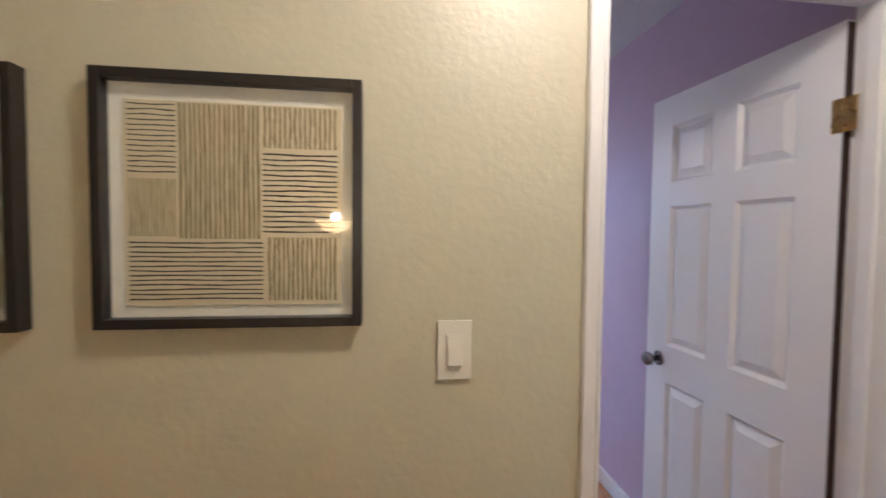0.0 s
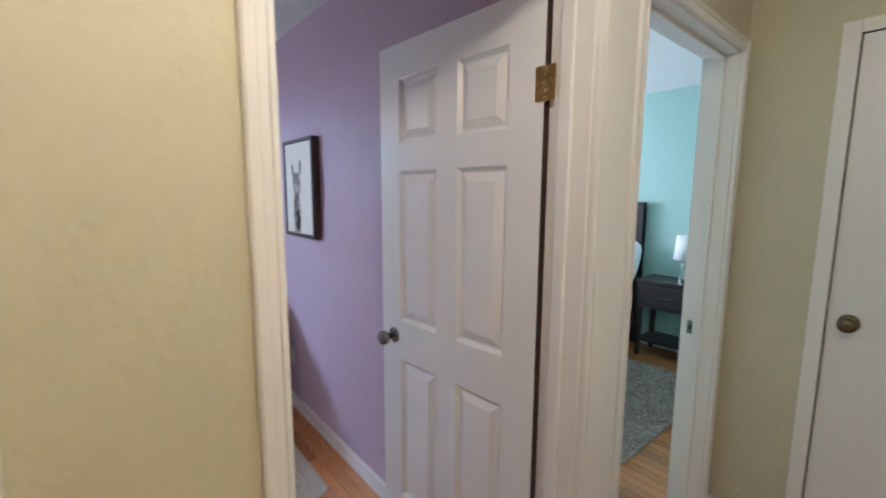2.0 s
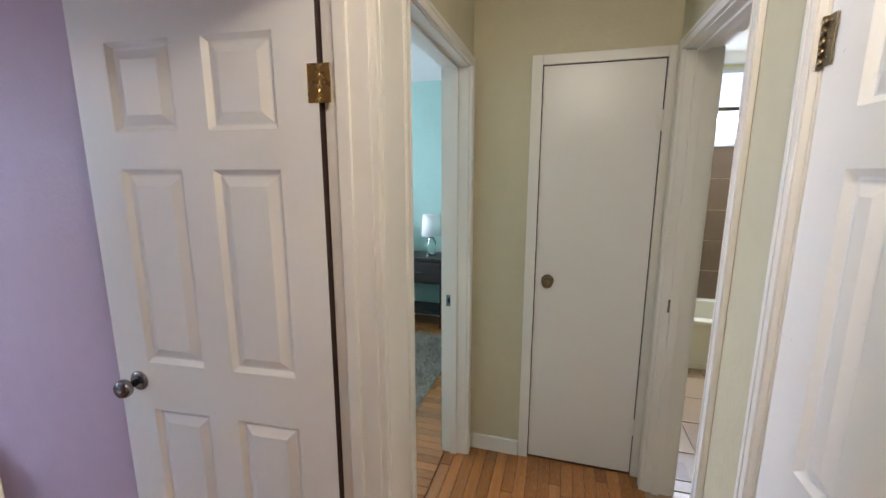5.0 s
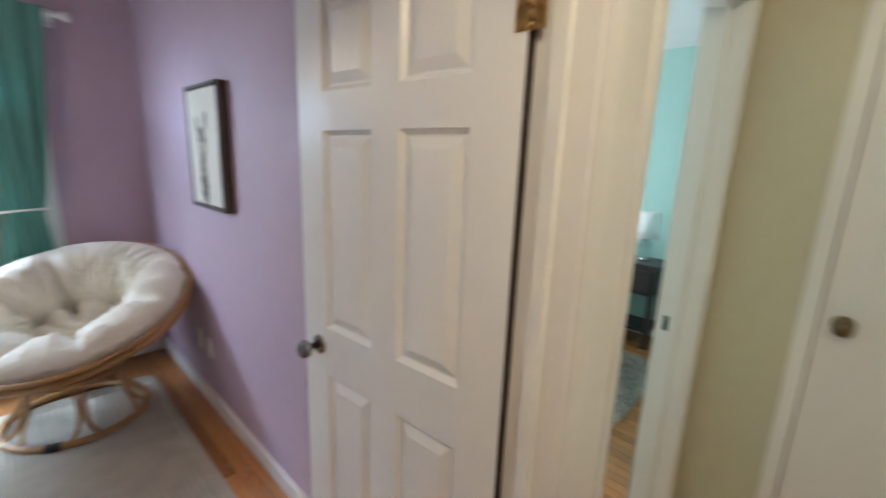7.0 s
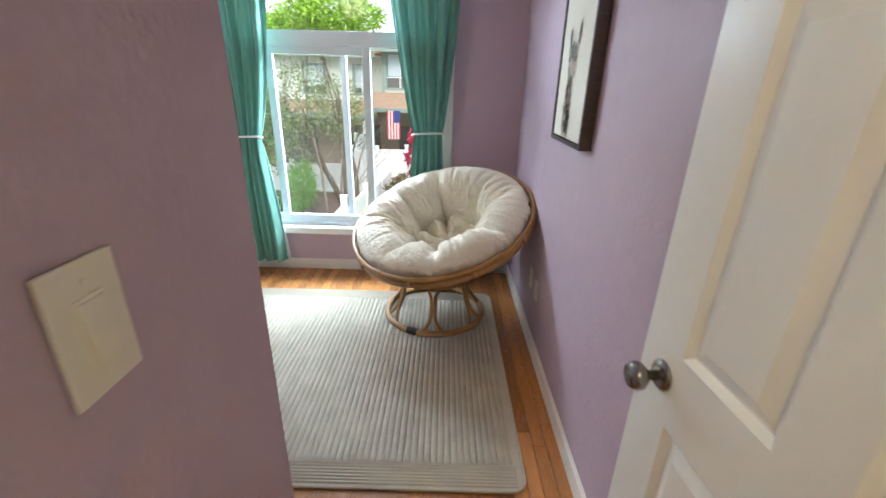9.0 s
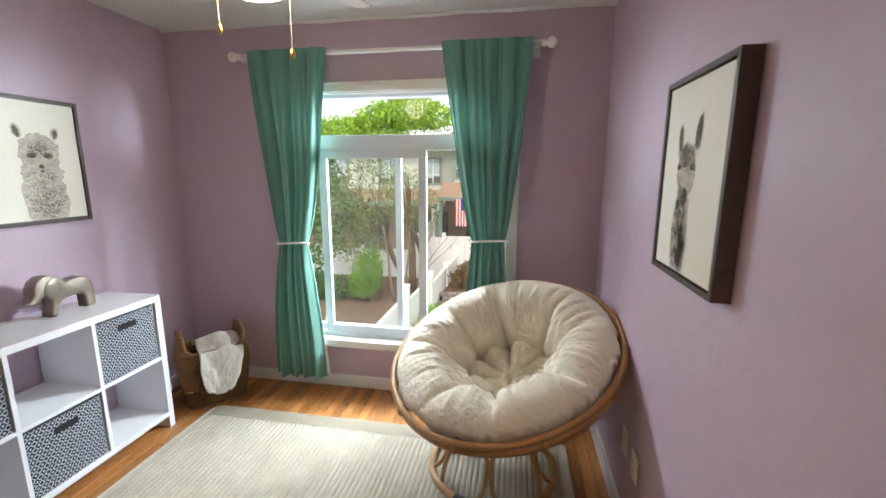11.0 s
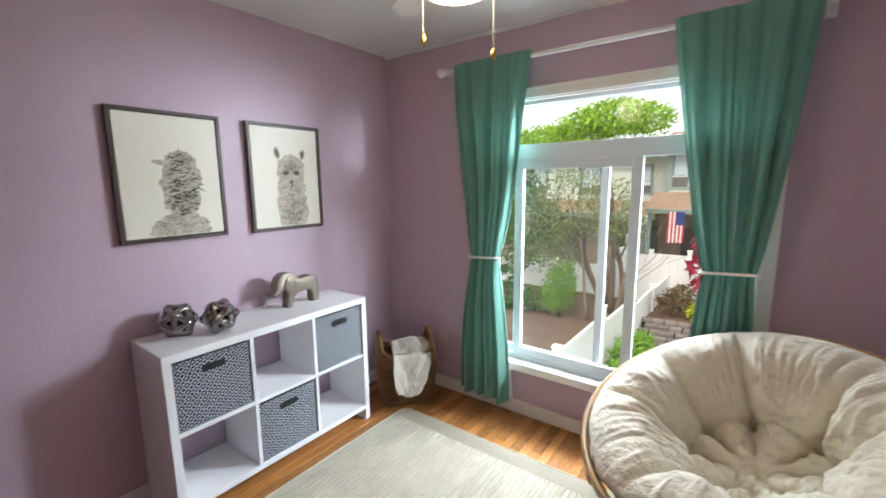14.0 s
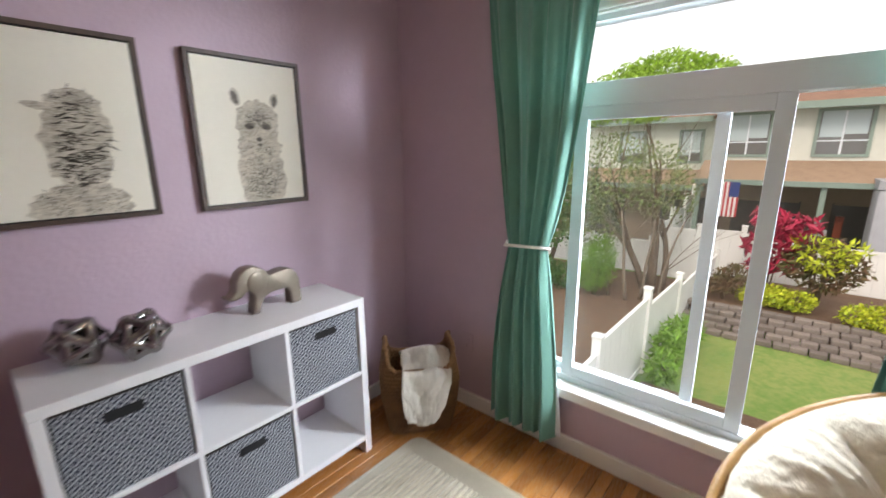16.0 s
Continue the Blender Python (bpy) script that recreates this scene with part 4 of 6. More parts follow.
def basket(m):
    b = thing("wicker_basket", m, "tall brown woven basket with raised handle ends", "basket")

    def rim(a):
        return 0.375 + 0.125 * abs(math.cos(a)) ** 3

    def body(u, v):
        a = 2 * math.pi * u
        ex = 2 / 5
        cx, cy = math.copysign(abs(math.cos(a)) ** ex, math.cos(a)), math.copysign(abs(math.sin(a)) ** ex, math.sin(a))
        z = rim(a) * v
        grow = 0.80 + 0.22 * math.sin(min(1, z / 0.33) * 1.5) - 0.10 * max(0, z - 0.3) / 0.12
        r = 0.006 * math.sin(2 * math.pi * z / 0.021) + 0.0035 * math.sin(a * 42 + math.pi * round(z / 0.021))
        return ((0.208 * grow + r) * cx, (0.140 * grow + r) * cy, z)

    v_, f_ = sheet(body, 168, 96, closed_u=True)
    w = raw("woven_body", v_, f_, M_WICKER, b, "", True)
    sol = w.modifiers.new("thickness", "SOLIDIFY")
    sol.thickness = 0.010
    part("rim", tube(bmesh.new(), [Vector(body(k / 72, 1.0)) for k in range(72)], 0.011, 8, True), M_WICKER, b, "", True)
    part("base", boxes((-0.16, -0.105, 0.0, 0.16, 0.105, 0.012), bevel=0.004), M_WICKER, b)
    return b


BASKET = pose(-1.15, 4.105, 0, 0, 0, 50)
basket(BASKET)
th = thing("throw_blanket", BASKET @ pose(0, 0, 0), "white chunky knit throw hanging over the basket's side", "blanket")


def drape(u, v):
    side = (u - 0.5) * 2
    wide = 0.128 - 0.040 * max(0.0, (v - 0.55) / 0.45) ** 1.5
    x = side * wide + 0.018 + 0.018 * math.sin(v * 4 + 0.6)
    path = v * 0.56 - 0.05 * side * side * v
    if path < 0.22:
        y, z = 0.105 - path * 0.95, 0.365 + 0.075 * math.sin(path / 0.22 * math.pi) * (1 - 0.4 * side * side)
    elif path < 0.29:
        k = (path - 0.22) / 0.07
        y, z = -0.104 - 0.070 * math.sin(k * math.pi / 2), 0.355 + 0.030 * math.sin(k * math.pi)
    else:
        k = path - 0.29
        y, z = -0.176 - 0.016 * math.sin(k * 8), 0.355 - k * 0.90
    lean = u + 0.35 * v
    fold = 0.010 * math.sin(lean * 9 + 1.6 * math.sin(v * 5)) + 0.020 * noise.noise(Vector((u * 5, v * 6, 2.2))) + 0.006 * noise.noise(Vector((u * 13, v * 15, 4.0)))
    return (x, y - 0.014 - fold * 0.7, z + fold * (0.9 if path < 0.26 else 0.2))


v_, f_ = sheet(drape, 60, 80)
cl = raw("cloth", v_, f_, M_KNIT, th, "", True)
so = cl.modifiers.new("thickness", "SOLIDIFY")
so.thickness = 0.012

# ---- mauve room: pictures ----


def blob_outline(parts_):
    bm = bmesh.new()
    for k, (cx, cz, rx, rz, rot, seed) in enumerate(parts_):
        vs = []
        for i in range(44):
            a = 2 * math.pi * i / 44
            w = 1 + 0.16 * noise.noise(Vector((3 * math.cos(a), 3 * math.sin(a), seed))) + 0.04 * math.sin(a * 17 + seed) + 0.03 * math.sin(a * 11 - seed)
            x, z = rx * w * math.cos(a), rz * w * math.sin(a)
            c, s_ = math.cos(radians(rot)), math.sin(radians(rot))
            vs.append(bm.verts.new((cx + c * x - s_ * z, -0.0002 * k, max(cz + s_ * x + c * z, 0.0225))))
        bm.faces.new(vs)
    return bm


def ink_strokes(rows, y, seed):
    """Short kinked brush marks scattered over ellipses: centre, radii, count, length, width, angle, spread."""
    rnd = random.Random(seed)
    bm = bmesh.new()
    for cx, cz, rx, rz, n, ln, wd, ang, spread in rows:
        for _ in range(n):
            a, q = rnd.uniform(0, 6.283), rnd.random() ** 0.5
            x, z = cx + rx * q * math.cos(a), cz + rz * q * math.sin(a)
            l, w, t = ln * rnd.uniform(0.4, 1.3), wd * rnd.uniform(0.4, 1.3), radians(ang) + rnd.gauss(0, spread)
            bend = rnd.uniform(-0.5, 0.5)
            mid = (x + l * math.cos(t) * 0.5, z + l * math.sin(t) * 0.5)
            far = (mid[0] + l * math.cos(t + bend) * 0.5, mid[1] + l * math.sin(t + bend) * 0.5)
            px, pz = -math.sin(t) * w * 0.5, math.cos(t) * w * 0.5
            if min(z, mid[1], far[1]) < 0.024:
                continue
            v = [bm.verts.new(p) for p in ((x, y, z), (mid[0] - px, y, mid[1] - pz), (far[0], y, far[1]), (mid[0] + px, y, mid[1] + pz))]
            bm.faces.new(v)
    return bm


def canvas_picture(m, w, h, depth, shapes, dark, strokes, label):
    """A floater-framed canvas; x across, z up, the wall at y 0."""
    p = thing("framed_canvas", m, label, "picture", "canvases in the mauve room")
    f = 0.016
    for r in ((0, 0, f, h), (w - f, 0, w, h), (f, 0, w - f, f), (f, h - f, w - f, h)):
        part("frame_side", boxes((r[0], -depth, r[1], r[2], 0, r[3]), bevel=0.001), M_FRAME, p)
    part("shadow_gap", boxes((f, -0.012, f, w - f, -0.002, h - f)), M_BLACK, p, "dark gap inside the frame")
    part("canvas", boxes((f + 0.005, -depth + 0.006, f + 0.005, w - f - 0.005, -0.013, h - f - 0.005), bevel=0.0015), M_CANVAS, p, "ivory stretched canvas")
    y = -depth + 0.0052
    for name, rows_, lift, mt in (("pale_shape", shapes, 0.0, M_FUR_PALE), ("dark_shape", dark, 0.0018, M_FUR)):
        for k, row_ in enumerate(rows_):
            bm = blob_outline([row_])
            bmesh.ops.translate(bm, verts=bm.verts, vec=(0, y - lift - 0.0003 * k, 0))
            part(name, bm, mt, p, "mottled grey printed shape")
    tagged(part("brush_marks", ink_strokes(strokes, y - 0.0042, len(label)), M_INK, p, "fine dark brush marks"), kind="stuff")
    return p


# seen from inside the room, the west wall's x runs towards the north
canvas_picture(pose(-1.529, 2.645, 1.264, 0, 0, 90), 0.474, 0.609, 0.030,
               [(0.268, 0.25, 0.085, 0.165, 0, 1), (0.275, 0.37, 0.072, 0.058, 0, 2), (0.255, 0.05, 0.135, 0.08, 0, 3), (0.195, 0.368, 0.042, 0.012, -10, 4), (0.335, 0.30, 0.03, 0.06, 0, 5)],
               [],
               [(0.265, 0.25, 0.070, 0.145, 130, 0.042, 0.0050, 0, 0.22), (0.275, 0.385, 0.055, 0.035, 45, 0.022, 0.0035, 10, 0.6), (0.25, 0.07, 0.12, 0.06, 150, 0.014, 0.0028, 20, 0.9),
                (0.24, 0.20, 0.050, 0.09, 50, 0.030, 0.0060, 0, 0.3)], "dark-framed canvas print with an abstract woolly grey shape")
canvas_picture(pose(-1.529, 3.262, 1.256, 0, 0, 90), 0.472, 0.616, 0.030,
               [(0.26, 0.345, 0.092, 0.105, 0, 8), (0.262, 0.13, 0.102, 0.20, 0, 9), (0.175, 0.452, 0.020, 0.036, 12, 10), (0.342, 0.448, 0.019, 0.032, -14, 11), (0.26, 0.25, 0.098, 0.07, 0, 12)],
               [(0.173, 0.450, 0.012, 0.026, 12, 14), (0.343, 0.446, 0.011, 0.022, -14, 15), (0.222, 0.338, 0.022, 0.013, 8, 12), (0.296, 0.338, 0.022, 0.013, -8, 13), (0.259, 0.285, 0.013, 0.010, 0, 16), (0.259, 0.262, 0.010, 0.006, 0, 17)],
               [(0.26, 0.372, 0.062, 0.022, 60, 0.020, 0.0040, -50, 0.7), (0.262, 0.125, 0.088, 0.10, 260, 0.013, 0.0034, 0, 1.5), (0.262, 0.10, 0.050, 0.08, 90, 0.014, 0.0046, 0, 1.5),
                (0.26, 0.235, 0.085, 0.018, 40, 0.022, 0.0030, 20, 0.5), (0.26, 0.31, 0.085, 0.08, 60, 0.012, 0.0018, 90, 0.6)], "dark-framed canvas print with a grey tufted shape and two points")
canvas_picture(pose(1.339, 3.266, 1.219, 0, 0, -90), 0.438, 0.572, 0.046,
               [(0.195, 0.305, 0.062, 0.075, 0, 16), (0.190, 0.13, 0.055, 0.17, 0, 17), (0.140, 0.395, 0.014, 0.042, 6, 18), (0.258, 0.408, 0.016, 0.046, -10, 19)],
               [(0.205, 0.235, 0.014, 0.028, 0, 20), (0.140, 0.397, 0.011, 0.036, 6, 21), (0.258, 0.410, 0.013, 0.041, -10, 22), (0.165, 0.215, 0.013, 0.014, 0, 25), (0.150, 0.320, 0.010, 0.010, 0, 26), (0.240, 0.320, 0.010, 0.010, 0, 27)],
               [(0.190, 0.11, 0.040, 0.14, 130, 0.034, 0.0060, 88, 0.3), (0.195, 0.345, 0.050, 0.030, 80, 0.024, 0.0042, 80, 0.6), (0.215, 0.08, 0.02, 0.07, 40, 0.05, 0.010, 88, 0.2)], "deep dark-framed canvas print with a slim grey two-pointed shape")


def outlet(m, label, paint=None):
    o = thing("wall_outlet", m, label, "outlet")
    part("plate", boxes((-0.036, -0.005, -0.058, 0.036, 0, 0.058), bevel=0.0015), paint or M_PLATE, o)
    for z in (-0.02, 0.02):
        s_ = part("socket", boxes((-0.016, -0.007, z - 0.014, 0.016, -0.0045, z + 0.014), bevel=0.003), paint or M_PLATE, o)
        part("slot", boxes((-0.007, -0.0075, z - 0.004, -0.0055, -0.0068, z + 0.005), (0.0055, -0.0075, z - 0.004, 0.007, -0.0068, z + 0.005)), M_DARK, s_)


outlet(pose(1.339, 3.52, 0.375, 0, 0, -90), "white wall outlet low on the mauve wall")
outlet(pose(1.339, 3.37, 0.365, 0, 0, -90), "white blank wall plate low on the mauve wall")
outlet(pose(-1.03, 4.399, 0.40, 0, 0, 0), "wall outlet painted mauve behind the basket", M_PURPLE)

# ---- mauve room: ceiling fan ----
fan = thing("ceiling_fan", pose(-0.10, 3.24, TOP), "white ceiling fan with a lit drum lamp", "ceiling fan")
part("canopy", lathe(bmesh.new(), [(0.07, -0.05), (0.085, -0.02), (0.085, 0.0)], 28), M_TRIM, fan, "", True)
part("motor_housing", lathe(bmesh.new(), [(0.10, -0.215), (0.128, -0.205), (0.135, -0.17), (0.13, -0.10), (0.09, -0.06), (0.04, -0.045)], 36), M_TRIM, fan, "white motor housing", True)
part("light_collar", lathe(bmesh.new(), [(0.118, -0.285), (0.124, -0.28), (0.124, -0.22), (0.10, -0.215)], 36), M_TRIM, fan, "", True)
part("diffuser", lathe(bmesh.new(), [(0.03, -0.312), (0.08, -0.306), (0.105, -0.296), (0.114, -0.286), (0.114, -0.28)], 36), M_LAMP, fan, "glowing frosted diffuser", True)
for k in range(5):
    a = radians(3 + 72 * k)
    mt = Matrix.Rotation(a, 4, "Z") @ Matrix.Translation((0, 0, -0.135)) @ Matrix.Rotation(radians(9), 4, "X")
    bm = bmesh.new()
    box(bm, 0.18, -0.064, -0.004, 0.66, 0.064, 0.004)
    for v in bm.verts:
        if v.co.x < 0.2:
            v.co.y *= 0.75
    bmesh.ops.bevel(bm, geom=[e for e in bm.edges if abs(e.verts[0].co.z - e.verts[1].co.z) > 0.004], offset=0.03, segments=4, affect="EDGES")
    bmesh.ops.transform(bm, matrix=mt, verts=bm.verts)
    bl = part("blade", bm, M_TRIM, fan, "white fan blade")
    bm = boxes((0.11, -0.018, -0.009, 0.23, 0.018, -0.004), bevel=0.002)
    bmesh.ops.transform(bm, matrix=mt, verts=bm.verts)
    part("blade_iron", bm, M_TRIM, bl)
for dx, dy, ln in ((-0.125, -0.02, 0.33), (0.10, 0.07, 0.40)):
    ch = part("pull_chain", tube(bmesh.new(), [(dx, dy, -0.19), (dx, dy, -0.19 - ln + 0.12)], 0.0011, 6), M_TRIM, fan, "thin beaded pull chain")
    part("pendant", lathe(bmesh.new(), [(0.003, 0.0), (0.008, 0.006), (0.010, 0.018), (0.007, 0.032), (0.002, 0.04)], 12, Matrix.Translation((dx, dy, -0.19 - ln + 0.08))), M_BRASS, ch, "small wooden pull", True)

# crown strip where the ceiling meets the window wall
tagged(part("trim_ceiling", tube(bmesh.new(), [(-1.53 + 0.1 * k, 4.392, 2.437 + 0.003 * math.sin(k)) for k in range(30)], 0.014, 6), M_CEIL), kind="structure")

# ---- mauve room: dotted closet curtain ----
dc = thing("closet_curtain", pose(-1.40, 1.975, 0), "white cotton closet curtain with small grey dots", "curtain")


def closet_cloth(u, v):
    z = 0.05 + 1.98 * v
    flare = 1.0 + 0.5 * (1 - v) ** 1.6
    return (0.03 * math.sin(u * 15) * (0.6 + 0.4 * (1 - v)) - 0.06, -0.02 + (0.13 * u) * flare, z)


v_, f_ = sheet(closet_cloth, 40, 24)
cc = raw("cloth", v_, f_, M_DOTTED, dc, "", True)
so = cc.modifiers.new("thickness", "SOLIDIFY")
so.thickness = 0.004
dots = bmesh.new()
for j in range(26):
    for i in range(4):
        u, v = 0.12 + 0.2 * i + 0.1 * (j % 2), 0.01 + j * 0.018
        p = Vector(closet_cloth(min(u, 0.95), v)) + Vector((0.006, 0, 0))
        lathe(dots, [(0.006, 0.0), (0.0055, 0.002)], 8, Matrix.Translation(p) @ Matrix.Rotation(radians(90), 4, "Y"))
tagged(part("dots", dots, M_DARK, dc, "small grey printed dots"), kind="stuff")
part("rod", tube(bmesh.new(), [(-0.05, -0.06, 2.03), (1.70, -0.06, 2.03)], 0.012, 10), M_TRIM, dc)

# ---- mint bedroom ----
bed = thing("bed", pose(4.5, 2.42, 0), "dark wooden bed made up in white linen", "bed")
part("headboard", boxes((-0.07, 0.0, 0.0, -0.022, 1.58, 1.40), (-0.085, 0.0, 1.36, -0.022, 1.58, 1.41), (-0.085, 0.0, 0.3, -0.022, 0.07, 1.36), (-0.085, 1.51, 0.3, -0.022, 1.58, 1.36), bevel=0.004), M_ESPRESSO, bed, "tall espresso panel headboard")
for k in range(1, 5):
    part("headboard_slat", boxes((-0.08, 0.07 + 0.288 * k - 0.02, 0.4, -0.068, 0.07 + 0.288 * k + 0.02, 1.36), bevel=0.003), M_ESPRESSO, bed)
part("side_rail", boxes((-2.05, 0.02, 0.18, -0.085, 0.06, 0.34), bevel=0.004), M_ESPRESSO, bed)
part("footboard", boxes((-2.10, 0.0, 0.05, -2.05, 1.58, 0.40), bevel=0.004), M_ESPRESSO, bed)
part("leg", boxes((-2.05, 0.02, 0.0, -1.98, 0.09, 0.2)), M_ESPRESSO, bed)
part("mattress", boxes((-2.04, 0.04, 0.30, -0.09, 1.54, 0.55), bevel=0.04), M_LINEN, bed, "white mattress")


def duvet(u, v):
    s_ = -0.16 + u * 1.9
    y, z = s_, 0.60
    if s_ < 0.05:
        y, z = 0.0 - 0.02 * math.sin(v * 20), 0.60 - (0.05 - s_) * 1.6
    x = -2.02 + v * 1.45
    return (x, max(y, -0.03), z + 0.02 * noise.noise(Vector((x * 4, s_ * 4, 0))) - 0.03 * max(0, v - 0.9) * 10 * 0.5)


v_, f_ = sheet(duvet, 50, 50)
dv = raw("duvet", v_, f_, M_LINEN, bed, "white duvet hanging over the side", True)
dv.modifiers.new("thickness", "SOLIDIFY").thickness = 0.03


def pillow(m, label):
    p = thing("pillow", m, label, "pillow", "white bed pillows")

    def f(u, v):
        a, b = 2 * math.pi * u, math.pi * (v - 0.5)
        ex = 0.45
        cx, sx = math.copysign(abs(math.cos(a)) ** ex, math.cos(a)), math.copysign(abs(math.sin(a)) ** ex, math.sin(a))
        r = max(math.cos(b), 0.001) ** 0.5
        return (0.34 * r * cx, 0.24 * r * sx, 0.08 * math.sin(b) * (1 - 0.3 * (abs(cx) * abs(sx)) ** 2))

    a_, b_ = sheet(f, 40, 20, closed_u=True)
    raw("pillowcase", a_, b_, M_LINEN, p, "", True)
    return p


p1 = pillow(pose(4.30, 2.72, 0.83) @ Matrix.Rotation(radians(-90), 4, "Z") @ Matrix.Rotation(radians(66), 4, "X"), "plump white pillow leaning on the headboard")
copy_thing(p1, pose(4.10, 3.02, 0.83) @ Matrix.Rotation(radians(-96), 4, "Z") @ Matrix.Rotation(radians(60), 4, "X"))

ns = thing("nightstand", pose(4.14, 1.80, 0), "espresso wooden nightstand with a drawer", "nightstand")
part("top_board", boxes((-0.015, -0.015, 0.69, 0.345, 0.515, 0.72), bevel=0.004), M_ESPRESSO, ns)
part("case", boxes((0.0, 0.0, 0.46, 0.33, 0.50, 0.69), bevel=0.003), M_ESPRESSO, ns)
dr = part("drawer", boxes((-0.014, 0.03, 0.49, 0.0, 0.47, 0.67), bevel=0.003), M_ESPRESSO, ns)
part("handle", tube(bmesh.new(), [(-0.014, 0.20, 0.58), (-0.03, 0.21, 0.58), (-0.03, 0.29, 0.58), (-0.014, 0.30, 0.58)], 0.005, 8), M_NICKEL, dr, "metal drawer pull")
part("lower_shelf", boxes((0.01, 0.01, 0.14, 0.32, 0.49, 0.165), bevel=0.003), M_ESPRESSO, ns)
for x in (0.0, 0.29):
    for y in (0.0, 0.46):
        part("leg", boxes((x, y, 0, x + 0.04, y + 0.04, 0.46), bevel=0.003), M_ESPRESSO, ns)
tl = thing("table_lamp", pose(4.30, 1.97, 0.72), "glass table lamp with a white drum shade", "lamp")
part("base", lathe(bmesh.new(), [(0.055, 0.0), (0.055, 0.015), (0.02, 0.02)], 20), M_NICKEL, tl)
part("body", lathe(bmesh.new(), [(0.03, 0.02), (0.045, 0.05), (0.045, 0.14), (0.02, 0.18), (0.012, 0.20)], 20), M_CLEAR, tl, "clear glass body", True)
part("shade", lathe(bmesh.new(), [(0.095, 0.20), (0.10, 0.20), (0.085, 0.41), (0.08, 0.41)], 28), M_SHADE, tl, "white fabric shade", True)

shag = thing("shag_rug", pose(3.1, 2.35, 0), "grey shaggy rug on the bedroom floor", "rug")
rs = np.random.RandomState(5)
verts, faces = [], []
for k in range(9000):
    x, y = rs.uniform(-0.62, 0.85), rs.uniform(-0.78, 0.78)
    a, ln = rs.uniform(0, 6.28), rs.uniform(0.02, 0.05)
    dx, dy = math.cos(a) * 0.008, math.sin(a) * 0.008
    tx, ty = rs.normal(0, 0.02), rs.normal(0, 0.02)
    i = len(verts)
    verts += [(x - dx, y - dy, 0.008), (x + dx, y + dy, 0.008), (x + tx, y + ty, ln)]
    faces.append((i, i + 1, i + 2))
tagged(raw("pile", verts, faces, M_SHAG, shag), kind="stuff")
part("backing", boxes((-0.62, -0.78, 0, 0.85, 0.78, 0.012), bevel=0.004), M_SHAG, shag)

# ---- bathroom ----
tub = thing("bathtub", pose(3.9, -1.39, 0), "cream glazed bathtub against the tiled wall", "bathtub")
part("apron", boxes((0.0, 0.0, 0.0, 0.05, 1.43, 0.37), bevel=0.012), M_TUB, tub)
part("rim", boxes((-0.015, 0.0, 0.36, 0.09, 1.43, 0.40), (0.60, 0.0, 0.36, 0.69, 1.43, 0.40), (0.09, 0.0, 0.36, 0.60, 0.08, 0.40), (0.09, 1.35, 0.36, 0.60, 1.43, 0.40), bevel=0.012), M_TUB, tub)
part("basin", boxes((0.05, 0.04, 0.03, 0.64, 1.39, 0.06), (0.60, 0.04, 0.06, 0.64, 1.39, 0.37)), M_TUB, tub)
part("toe_strip", boxes((-0.012, 0.0, 0.0, 0.0, 1.43, 0.05), bevel=0.003), M_TUB, tub)
shower = thing("shower_rod", pose(3.93, 0, 2.0), "dark metal shower rod", "shower rod")
part("pole", tube(bmesh.new(), [(0, 0.045, 0), (0, -1.395, 0)], 0.012, 10), M_BRONZE, shower, "", True)
bw = thing("window_2", pose(4.6, -0.92, 1.80), "small frosted bathroom window in a white frame", "window", kind="structure")
part("window_frame", boxes((0.0, 0, 0, 0.06, 0.04, 0.62), (0.0, 0.66, 0, 0.06, 0.70, 0.62), (0.0, 0.04, 0, 0.06, 0.66, 0.04), (0.0, 0.04, 0.58, 0.06, 0.66, 0.62), (0.0, 0.04, 0.27, 0.06, 0.66, 0.30), bevel=0.003), M_VINYL, bw)
pn = part("pane", boxes((0.03, 0.04, 0.04, 0.034, 0.66, 0.58)), glass("frosted_glass", (0.95, 0.97, 1.0), 0.35), bw)
pn.visible_shadow = False
part("window_sill", boxes((-0.02, -0.02, -0.03, 0.0, 0.72, 0.0), bevel=0.003), M_VINYL, bw)

# ---- outdoors ----
GZ = -2.7
M_GRASS = material("lawn_grass", (0.14, 0.28, 0.05), 0.95, second=(0.28, 0.34, 0.10), scale=0.9, fine=9, mix=1.3, bump=1.0, bump_scale=60, depth=0.03)
M_SOIL = material("brown_soil", (0.12, 0.07, 0.045), 1.0, second=(0.20, 0.13, 0.08), scale=2, fine=20, mix=0.7, bump=1.0, bump_scale=25, depth=0.03)
M_FENCE = material("white_vinyl_fence", (0.80, 0.80, 0.78), 0.5, bump=0.05, mix=0.15, second=(0.68, 0.67, 0.63))
M_BLOCK = material("grey_garden_block", (0.22, 0.185, 0.16), 0.95, second=(0.13, 0.11, 0.10), scale=5, fine=40, mix=0.7, bump=0.9, bump_scale=40, depth=0.01, random_amount=0.2)
M_SIDING = material("pale_grey_siding", (0.60, 0.62, 0.56), 0.8, bump=0.2, bump_scale=30, mix=0.2)
M_SAGE = material("sage_trim", (0.22, 0.29, 0.25), 0.6, mix=0.2)
M_SHINGLE = material("brown_shingle", (0.26, 0.14, 0.085), 0.95, second=(0.16, 0.09, 0.06), fine=50, mix=0.7, bump=0.8, bump_scale=30, depth=0.02)
M_SKIRT = material("tan_roof_skirt", (0.33, 0.23, 0.155), 0.9, second=(0.22, 0.145, 0.10), fine=40, mix=0.6, bump=0.6, bump_scale=30, depth=0.02)
